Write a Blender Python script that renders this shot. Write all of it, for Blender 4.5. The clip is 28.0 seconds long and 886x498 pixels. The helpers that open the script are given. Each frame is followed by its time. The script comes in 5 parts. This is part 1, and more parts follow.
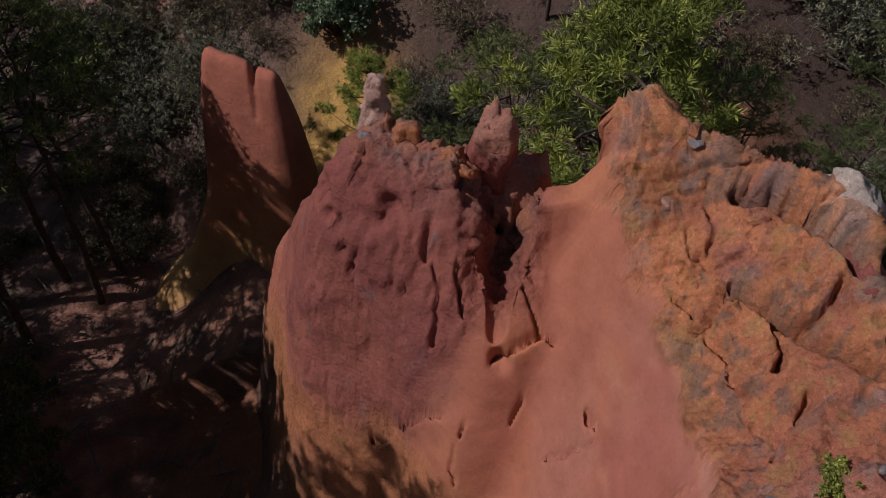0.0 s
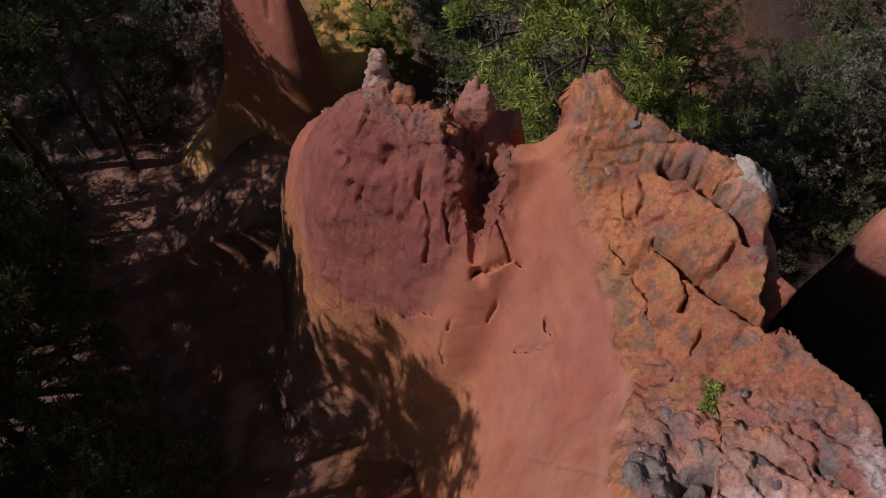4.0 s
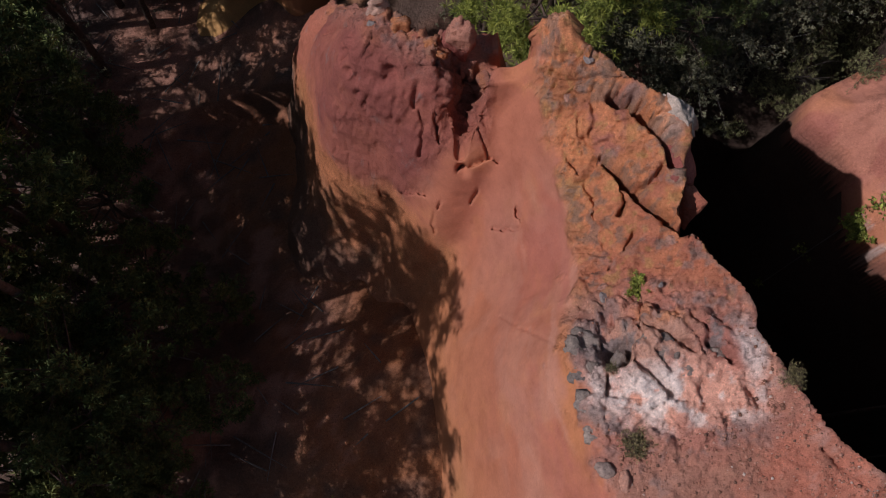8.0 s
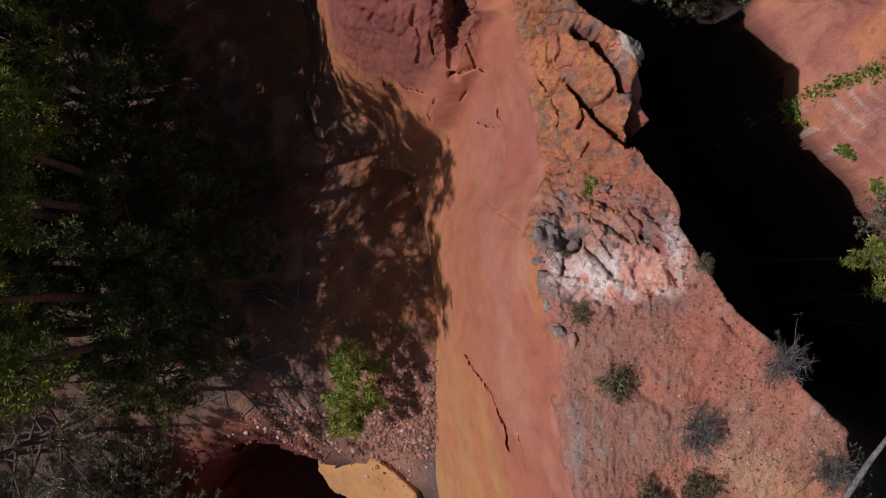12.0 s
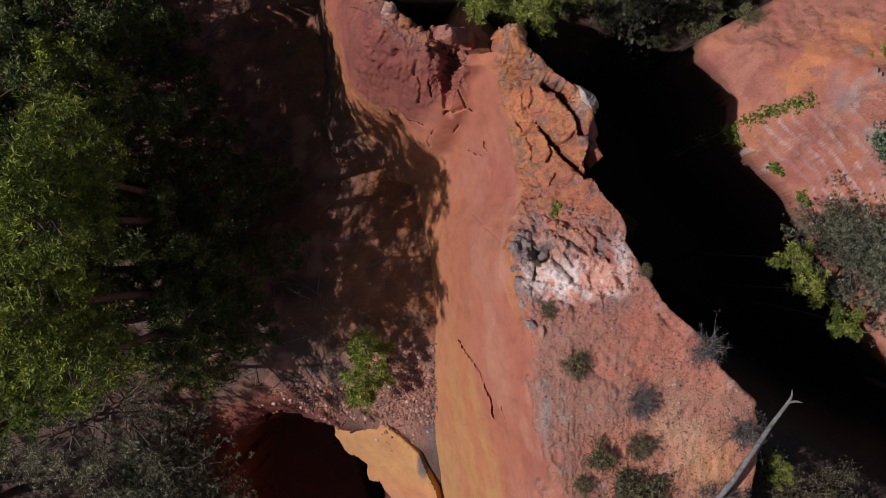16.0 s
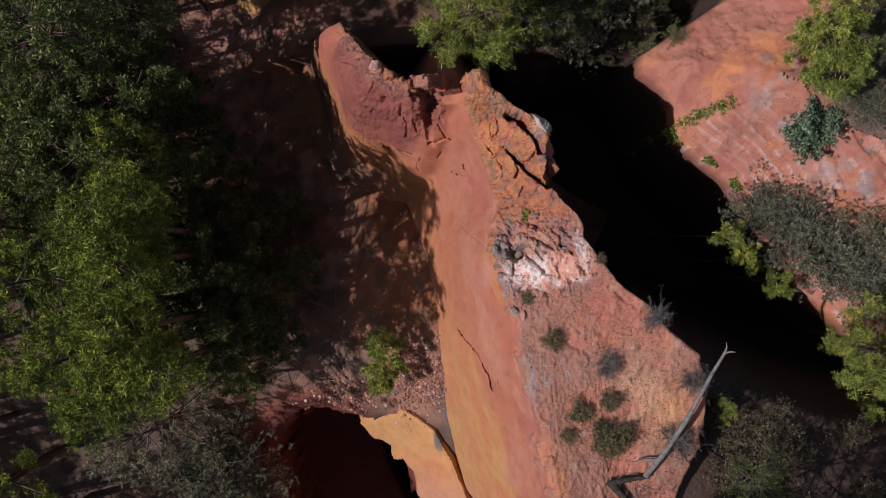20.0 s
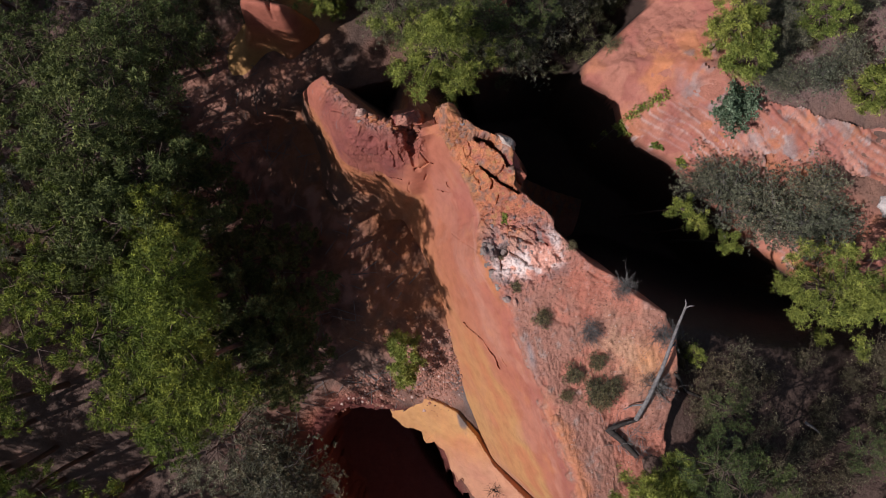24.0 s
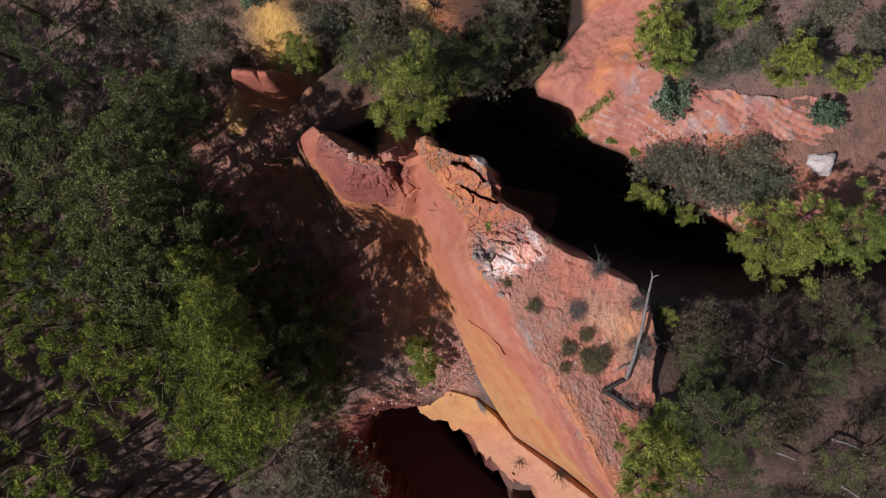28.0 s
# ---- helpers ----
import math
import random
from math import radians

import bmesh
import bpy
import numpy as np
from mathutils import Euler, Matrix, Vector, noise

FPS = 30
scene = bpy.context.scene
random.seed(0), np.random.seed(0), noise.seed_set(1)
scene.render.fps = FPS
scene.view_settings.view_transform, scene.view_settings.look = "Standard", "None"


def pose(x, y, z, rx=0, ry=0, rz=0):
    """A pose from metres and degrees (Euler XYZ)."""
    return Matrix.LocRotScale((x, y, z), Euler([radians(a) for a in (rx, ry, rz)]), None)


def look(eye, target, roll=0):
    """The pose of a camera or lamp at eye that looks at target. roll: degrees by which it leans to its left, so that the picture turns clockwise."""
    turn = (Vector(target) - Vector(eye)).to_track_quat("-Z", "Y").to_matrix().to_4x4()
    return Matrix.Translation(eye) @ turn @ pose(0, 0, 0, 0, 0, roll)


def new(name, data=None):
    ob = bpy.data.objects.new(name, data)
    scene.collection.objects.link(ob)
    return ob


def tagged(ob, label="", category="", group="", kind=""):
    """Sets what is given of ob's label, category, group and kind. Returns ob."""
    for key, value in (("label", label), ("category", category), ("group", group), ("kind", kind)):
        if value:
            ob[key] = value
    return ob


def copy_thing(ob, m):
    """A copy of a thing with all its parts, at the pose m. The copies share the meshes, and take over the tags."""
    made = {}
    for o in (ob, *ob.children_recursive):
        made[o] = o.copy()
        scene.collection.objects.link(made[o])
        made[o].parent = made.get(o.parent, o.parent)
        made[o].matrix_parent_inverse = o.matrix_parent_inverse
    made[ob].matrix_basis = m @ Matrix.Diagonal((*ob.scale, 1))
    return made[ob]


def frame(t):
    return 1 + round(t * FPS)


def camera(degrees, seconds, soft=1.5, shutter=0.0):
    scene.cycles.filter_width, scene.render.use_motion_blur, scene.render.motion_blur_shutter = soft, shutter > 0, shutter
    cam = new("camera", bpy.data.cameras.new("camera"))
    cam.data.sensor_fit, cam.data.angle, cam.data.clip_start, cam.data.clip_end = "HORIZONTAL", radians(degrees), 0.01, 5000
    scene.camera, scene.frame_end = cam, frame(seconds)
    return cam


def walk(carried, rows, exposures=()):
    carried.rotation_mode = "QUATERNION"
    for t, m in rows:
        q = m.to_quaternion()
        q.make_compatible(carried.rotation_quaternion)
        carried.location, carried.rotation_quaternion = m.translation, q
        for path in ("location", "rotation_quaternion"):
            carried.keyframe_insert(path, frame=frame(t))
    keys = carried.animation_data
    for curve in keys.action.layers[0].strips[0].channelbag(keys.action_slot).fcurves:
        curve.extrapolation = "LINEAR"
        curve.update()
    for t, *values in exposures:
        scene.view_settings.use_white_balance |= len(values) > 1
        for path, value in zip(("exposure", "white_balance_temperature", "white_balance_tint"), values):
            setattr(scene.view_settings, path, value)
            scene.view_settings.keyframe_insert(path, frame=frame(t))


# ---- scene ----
# the drone climbs straight up, tips down to the nadir, then turns slowly clockwise
# seconds, metres, degrees
cam = camera(47.1, 28.0, 0.9)
PATH = [
    (0.0, 0.189, -0.114, 11.001, 37.36, -0.04, 0.00),
    (0.5, 0.240, -0.122, 11.403, 35.85, -0.04, -0.03),
    (1.0, 0.266, -0.114, 11.819, 34.39, -0.03, -0.02),
    (1.5, 0.261, -0.089, 12.249, 32.98, 0.01, 0.02),
    (2.0, 0.259, -0.067, 12.685, 31.55, 0.04, 0.06),
    (2.5, 0.285, -0.052, 13.125, 30.11, 0.03, 0.06),
    (3.0, 0.328, -0.051, 13.568, 28.60, 0.01, 0.04),
    (3.5, 0.348, -0.042, 14.018, 27.10, -0.00, 0.06),
    (4.0, 0.346, -0.029, 14.471, 25.57, 0.00, 0.09),
    (4.5, 0.333, -0.010, 14.927, 24.03, 0.01, 0.13),
    (5.0, 0.322, 0.018, 15.387, 22.49, 0.02, 0.16),
    (5.5, 0.324, 0.057, 15.850, 20.95, 0.01, 0.17),
    (6.0, 0.351, 0.110, 16.318, 19.44, -0.03, 0.16),
    (6.5, 0.378, 0.181, 16.789, 17.96, -0.06, 0.17),
    (7.0, 0.405, 0.257, 17.269, 16.49, -0.09, 0.19),
    (7.5, 0.439, 0.336, 17.764, 15.02, -0.12, 0.21),
    (8.0, 0.480, 0.417, 18.273, 13.54, -0.15, 0.21),
    (8.5, 0.511, 0.515, 18.788, 12.08, -0.15, 0.21),
    (9.0, 0.543, 0.625, 19.307, 10.61, -0.15, 0.22),
    (9.5, 0.584, 0.776, 19.833, 9.22, -0.15, 0.23),
    (10.0, 0.620, 0.941, 20.360, 7.81, -0.14, 0.26),
    (10.5, 0.648, 1.112, 20.886, 6.37, -0.11, 0.28),
    (11.0, 0.666, 1.280, 21.424, 4.90, -0.07, 0.29),
    (11.5, 0.667, 1.452, 21.977, 3.46, -0.01, 0.30),
    (12.0, 0.669, 1.621, 22.550, 2.01, 0.04, 0.29),
    (12.5, 0.673, 1.784, 23.142, 0.67, 0.08, 0.27),
    (13.0, 0.680, 1.938, 23.753, 0.44, 0.10, 0.25),
    (13.5, 0.690, 2.079, 24.379, 0.28, 0.11, 0.23),
    (14.0, 0.701, 2.203, 25.016, 0.31, 0.11, 0.21),
    (14.5, 0.713, 2.306, 25.660, 0.33, 0.11, 0.20),
    (15.0, 0.724, 2.384, 26.307, 0.36, 0.11, 0.19),
    (15.5, 0.738, 2.428, 26.965, 0.31, 0.09, 0.14),
    (16.0, 0.754, 2.450, 27.644, 0.23, 0.06, 0.02),
    (16.5, 0.768, 2.467, 28.342, 0.19, 0.04, -0.24),
    (17.0, 0.786, 2.480, 29.055, 0.15, 0.01, -0.64),
    (17.5, 0.807, 2.491, 29.774, 0.09, -0.02, -1.17),
    (18.0, 0.833, 2.511, 30.493, 0.06, -0.05, -1.83),
    (18.5, 0.851, 2.547, 31.207, 0.09, -0.06, -2.58),
    (19.0, 0.868, 2.590, 31.916, 0.12, -0.05, -3.42),
    (19.5, 0.883, 2.634, 32.618, 0.15, -0.03, -4.36),
    (20.0, 0.900, 2.674, 33.317, 0.15, -0.01, -5.40),
    (20.5, 0.920, 2.707, 34.014, 0.10, -0.00, -6.50),
    (21.0, 0.945, 2.730, 34.716, -0.01, -0.00, -7.61),
    (21.5, 0.973, 2.758, 35.424, -0.10, -0.00, -8.72),
    (22.0, 1.000, 2.801, 36.139, -0.12, 0.00, -9.81),
    (22.5, 1.027, 2.854, 36.860, -0.09, 0.02, -10.89),
    (23.0, 1.055, 2.912, 37.586, -0.06, 0.03, -11.95),
    (23.5, 1.084, 2.971, 38.316, -0.04, 0.05, -13.00),
    (24.0, 1.115, 3.023, 39.049, -0.05, 0.05, -14.04),
    (24.5, 1.145, 3.071, 39.785, -0.09, 0.05, -15.07),
    (25.0, 1.178, 3.114, 40.524, -0.14, 0.04, -16.11),
    (25.5, 1.208, 3.158, 41.266, -0.16, 0.04, -17.16),
    (26.0, 1.240, 3.203, 42.010, -0.18, 0.04, -18.26),
    (26.5, 1.272, 3.252, 42.754, -0.16, 0.05, -19.40),
    (27.0, 1.311, 3.305, 43.500, -0.12, 0.04, -20.59),
    (27.5, 1.349, 3.359, 44.249, -0.07, 0.03, -21.84),
    (28.0, 1.388, 3.412, 44.999, -0.03, 0.02, -23.15),
]
walk(cam, [(t, pose(x, y, z, rx, ry, rz)) for t, x, y, z, rx, ry, rz in PATH], [(0.0, -0.72), (3.0, -0.62), (6.0, -0.53), (9.0, -0.53), (12.0, -0.5), (17.0, -0.35), (21.0, -0.22), (28.0, 0.0)])

# ---- light ----
# sun from the west, a little south of it, on a clear day
SUN_EL, SUN_AZ = 50.0, 9.0
world = bpy.data.worlds.new("sky")
scene.world = world
world.use_nodes = True
wn = world.node_tree.nodes
sky = wn.new("ShaderNodeTexSky")
sky.sky_type = "NISHITA"
sky.sun_disc = False
sky.sun_elevation = radians(SUN_EL)
sky.sun_rotation = radians(270 - SUN_AZ)
wn["Background"].inputs["Strength"].default_value = 0.076
world.node_tree.links.new(sky.outputs["Color"], wn["Background"].inputs["Color"])
lamp = bpy.data.lights.new("sun", "SUN")
lamp.energy, lamp.angle, lamp.color = 4.3, radians(0.53), (1.0, 0.96, 1.04)
sun = new("sun", lamp)
way = Vector((math.cos(radians(SUN_AZ)), math.sin(radians(SUN_AZ)), -math.tan(radians(SUN_EL))))
sun.matrix_world = look(-40 * way.normalized() + Vector((0, 0, 10)), (0, 0, 10))


# ---- noise and curves ----
def hash3(i, j, k):
    h = (i * 374761393 + j * 668265263 + k * 1274126177) & 0xFFFFFFFF
    h = ((h ^ (h >> 13)) * 1103515245) & 0xFFFFFFFF
    h = ((h ^ (h >> 16)) * 2246822519) & 0xFFFFFFFF
    return ((h ^ (h >> 15)) & 0xFFFFFF) / float(0x1000000)


def vnoise(x, y, z=0.0):
    """Smooth value noise, -1 to 1."""
    x, y, z = np.broadcast_arrays(np.asarray(x, float), np.asarray(y, float), np.asarray(z, float))
    i, j, k = (np.floor(a).astype(np.int64) for a in (x, y, z))
    f = [a - np.floor(a) for a in (x, y, z)]
    u, v, w = (a * a * a * (a * (a * 6 - 15) + 10) for a in f)
    out = 0
    for di in (0, 1):
        for dj in (0, 1):
            for dk in (0, 1):
                wt = (u if di else 1 - u) * (v if dj else 1 - v) * (w if dk else 1 - w)
                out = out + wt * hash3(i + di, j + dj, k + dk)
    return out * 2 - 1


def fbm(x, y, z=0.0, octaves=4, gain=0.5):
    out, amp, norm = 0, 1.0, 0.0
    for o in range(octaves):
        s = 2.03 ** o
        out = out + amp * vnoise(x * s + 17.3 * o, y * s - 9.1 * o, z * s + 3.7 * o)
        norm += amp
        amp *= gain
    return out / norm


def ridged(x, y, z=0.0, octaves=4):
    out, amp, norm = 0, 1.0, 0.0
    for o in range(octaves):
        s = 2.07 ** o
        out = out + amp * (1 - np.abs(vnoise(x * s + 5.1 * o, y * s + 8.7 * o, z * s)))
        norm += amp
        amp *= 0.5
    return out / norm


def cells(x, y, seed=0):
    """Distance to the nearest and the second feature point of a jittered grid."""
    i, j = np.floor(x).astype(np.int64), np.floor(y).astype(np.int64)
    d1 = np.full(x.shape, 9.0)
    d2 = np.full(x.shape, 9.0)
    tone = np.zeros(x.shape)
    for a in (-1, 0, 1):
        for b in (-1, 0, 1):
            px = i + a + hash3(i + a, j + b, np.int64(11 + seed))
            py = j + b + hash3(i + a, j + b, np.int64(57 + seed))
            d = np.hypot(x - px, y - py)
            near = d < d1
            d2 = np.where(near, d1, np.minimum(d2, d))
            tone = np.where(near, hash3(i + a, j + b, np.int64(93 + seed)), tone)
            d1 = np.where(near, d, d1)
    return d1, d2, tone


def facets(x, y, seed=0):
    """Flat tilted pieces with steps between them, about -0.5 to 0.5 high."""
    i, j = np.floor(x).astype(np.int64), np.floor(y).astype(np.int64)
    best, out = np.full(x.shape, 9.0), np.zeros(x.shape)
    for a in (-1, 0, 1):
        for b in (-1, 0, 1):
            p, q = i + a, j + b
            dx = x - p - hash3(p, q, np.int64(11 + seed))
            dy = y - q - hash3(p, q, np.int64(57 + seed))
            d = np.hypot(dx, dy)
            h = (hash3(p, q, np.int64(71 + seed)) - 0.5) * 0.6 + dx * (hash3(p, q, np.int64(72 + seed)) - 0.5) * 1.3 + dy * (hash3(p, q, np.int64(73 + seed)) - 0.5) * 1.3
            near = d < best
            out = np.where(near, h, out)
            best = np.where(near, d, best)
    return out


def curve(at, values, soft=0.5):
    """A softened curve through a few knots."""
    t = np.linspace(min(at) - 4, max(at) + 4, 900)
    order = np.argsort(at)
    v = np.interp(t, np.array(at)[order], np.array(values)[order])
    n = max(1, int(soft / (t[1] - t[0])))
    k = np.hanning(2 * n + 3)[1:-1]
    v = np.convolve(np.pad(v, n, mode="edge"), k / k.sum(), mode="same")[n:-n]
    return lambda q: np.interp(q, t, v)


def ramp(a, b, q):
    t = np.clip((q - a) / (b - a), 0, 1)
    return t * t * (3 - 2 * t)


def line_distance(x, y, pts):
    """Distance to a polyline, the height along it (third numbers), and the side (left is plus)."""
    best = np.full(np.shape(x), 1e9)
    high = np.zeros(np.shape(x))
    side = np.ones(np.shape(x))
    for (ax, ay, *az), (bx, by, *bz) in zip(pts, pts[1:]):
        dx, dy = bx - ax, by - ay
        t = np.clip(((x - ax) * dx + (y - ay) * dy) / (dx * dx + dy * dy), 0, 1)
        d = np.hypot(x - ax - t * dx, y - ay - t * dy)
        near = d < best
        best = np.where(near, d, best)
        if az:
            high = np.where(near, az[0] + t * (bz[0] - az[0]), high)
        side = np.where(near, np.sign(dx * (y - ay) - dy * (x - ax)), side)
    return best, high, side


def smax(a, b, k=0.3):
    h = np.clip(0.5 + 0.5 * (a - b) / k, 0, 1)
    return b + (a - b) * h + k * h * (1 - h)


# ---- the lie of the land ----
EDGE_EAST = [(13.4, 20), (12.7, 13), (11.9, 10.7), (10.55, 9.95), (9.4, 9.35), (8.65, 8.95), (8.52, 8.7), (8.5, 8.3), (8.9, 7.9), (9.25, 7.6), (9.47, 7.05), (9.48, 6.4), (9.7, 5.75), (10.25, 5.07), (11.1, 4.27), (12.2, 2.6), (13.5, 0.0), (16.0, -2.6), (22.0, -5.0), (40, -8)]


# the toe of the western slope: place and height, by its way north
TN = [-14.0, -9.1, -6.6, -3.5, -1.0, 1.0, 3.0, 5.0, 6.5, 8.0, 9.5, 11.5, 14.0]
toe_x = curve(TN, [5.0, 2.4, 0.7, 0.35, 0.35, 0.4, 0.1, -0.5, -1.5, -2.6, -3.4, -4.0, -4.5])
toe_z = curve(TN, [-7.0, -6.8, -6.8, -5.6, -3.4, -2.8, -3.2, -5.1, -6.2, -7.0, -7.8, -8.6, -9.2])
PIT = [(-4.55, -5.9), (-4.0, -8.5), (-3.2, -13.0), (-2.6, -18.0)]
HOLLOW = [(-1.7, -5.2), (-1.3, -7.0), (0.0, -10.0), (2.0, -14.0)]


def ground_height(x, y):
    """Forest floor to the west, the gorge, the pit, the banks to the north, east and south-east."""
    big = fbm(x * 0.11, y * 0.11, 3.0, 4)
    tx, tz = toe_x(y), toe_z(y)
    away = np.clip(tx - x, 0, 40)
    z = tz - 0.62 * np.clip(away, 0, 4.5) - 0.07 * np.clip(away - 4.5, 0, 20)
    z = np.maximum(z, -9.3) + 0.5 * big * ramp(1, 4, away)
    # the gorge
    gx = ramp(-1.0, 3.0, x + 0.25 * (y - 8) + 2.4 * ramp(9.0, 11.0, y))
    z = z + gx * (-13.5 - z) * ramp(16.5, 13.5, y + 0.25 * x) * ramp(-7.5, -3.0, y - 0.1 * x)
    # the sandy bank in the north
    bank = -7.6 + 0.62 * np.clip(y - 13.6 + 0.25 * (x - 2), 0, 6) - 0.05 * np.clip(x - 2, -5, 5)
    z = np.where(y > 11, smax(z, bank + 0.5 * big - 0.8 * np.clip(-4 - x, 0, 9), 0.8), z)
    terrace = -5.6 + 0.12 * np.clip(y - 9.8, 0, 9) + 0.4 * big - 5.0 * np.clip(9.9 - 0.1 * (x - 6) + 0.4 * big - y, 0, 9) - 8.0 * np.clip(4.2 - x, 0, 9)
    z = np.where((y > 7) & (x < 13), np.maximum(z, terrace - 3.0 * np.clip(x - 9.8, 0, 9)), z)
    # the eastern bank rises from the gorge's rim
    d, _, side = line_distance(x, y, EDGE_EAST)
    d = d * side
    rim = -2.6 + 0.78 * np.clip(d, 0, 3.4) + 0.18 * np.clip(d - 3.2, 0, 10)
    east = np.where(d > 0, rim, -2.6 + 14.0 * d)
    z = np.maximum(z, east)
    # the south-eastern slope joins the ridge's root
    d, _, side = line_distance(x, y, [(7.6, -0.9), (8.6, -1.7), (10.0, -2.4), (11.2, -3.1), (13.0, -3.9), (16.0, -4.6), (24.0, -7.5), (40, -12)])
    d = -d * side
    root = np.where(d > 0, 1.3 + 0.25 * np.clip(d, 0, 7) + 0.35 * np.clip(9.5 - x, 0, 3), 1.3 + 5.0 * d) - 0.12 * np.clip(x - 10, 0, 20) + 0.5 * big
    z = np.where(x > 4.5, np.maximum(z, np.where(x > 6.0, root, root - 4 * (6.0 - x))), z)
    # the pit in the south
    d, _, _ = line_distance(x, y, PIT)
    z = z - 8.0 * ramp(2.7, 2.3, d + 0.4 * fbm(x * 0.8, y * 0.8, 1.0, 3) + 0.55 * facets(x * 0.75, y * 0.75, 21))
    d, _, _ = line_distance(x, y, HOLLOW)
    z = z - 5.0 * ramp(1.7, 0.9, d)
    return z + 0.12 * fbm(x * 1.3, y * 1.3, 9.0, 4)


# the ridge, by its way north: shoulder of the chute, its height, the cliff's edge, its height
KN = [9.2, 8.3, 7.4, 6.5, 5.5, 4.5, 3.5, 2.5, 1.5, 0.5, -1.0, -3.0, -5.0, -8.0, -14.0]
shoulder_x = curve(KN, [2.2, 2.1, 1.95, 2.1, 2.4, 2.55, 2.6, 2.4, 2.5, 2.75, 3.0, 3.4, 3.65, 3.8, 5.5])
shoulder_z = curve(KN, [2.0, 2.6, 3.1, 2.7, 2.3, 2.2, 2.6, 3.3, 3.5, 3.6, 3.8, 4.0, 4.1, 4.3, 4.5])
CLIFF = [9.2, 8.3, 7.4, 6.95, 6.7, 6.4, 6.15, 5.8, 5.45, 4.9, 4.6, 4.3, 3.9, 3.5, 2.5, 1.5, 0.5, -1.0, -3.0, -5.0, -8.0, -14.0]
cliff_x = curve(CLIFF, [2.2, 2.4, 2.85, 3.05, 3.4, 3.9, 4.22, 4.3, 4.15, 4.12, 4.02, 4.2, 4.5, 4.85, 5.15, 5.75, 6.6, 8.0, 8.1, 7.0, 6.6, 8.5], 0.16)
cliff_z = curve(KN, [2.0, 2.8, 3.4, 3.7, 3.7, 3.5, 3.7, 4.0, 4.1, 4.2, 4.1, 3.8, 3.6, 3.5, 3.5])
HEART = [(1.0, 7.55, 1.9), (0.5, 7.8, 2.3), (-0.5, 8.4, 2.35), (-1.1, 9.5, 0.5), (-1.7, 10.6, -1.75)]
heart_drop = curve([0, 0.4, 0.75, 1.0, 1.5, 1.9, 2.4, 3.0, 5.0], [0, 0.1, 0.46, 0.95, 2.8, 5.4, 7.6, 8.8, 11.5], 0.15)
WEDGE = [(-1.2, -3.3, -6.3), (-0.1, -4.2, -5.9), (0.45, -5.4, -5.9), (0.9, -6.9, -6.0), (2.3, -9.4, -6.1), (4.3, -13.0, -6.5)]


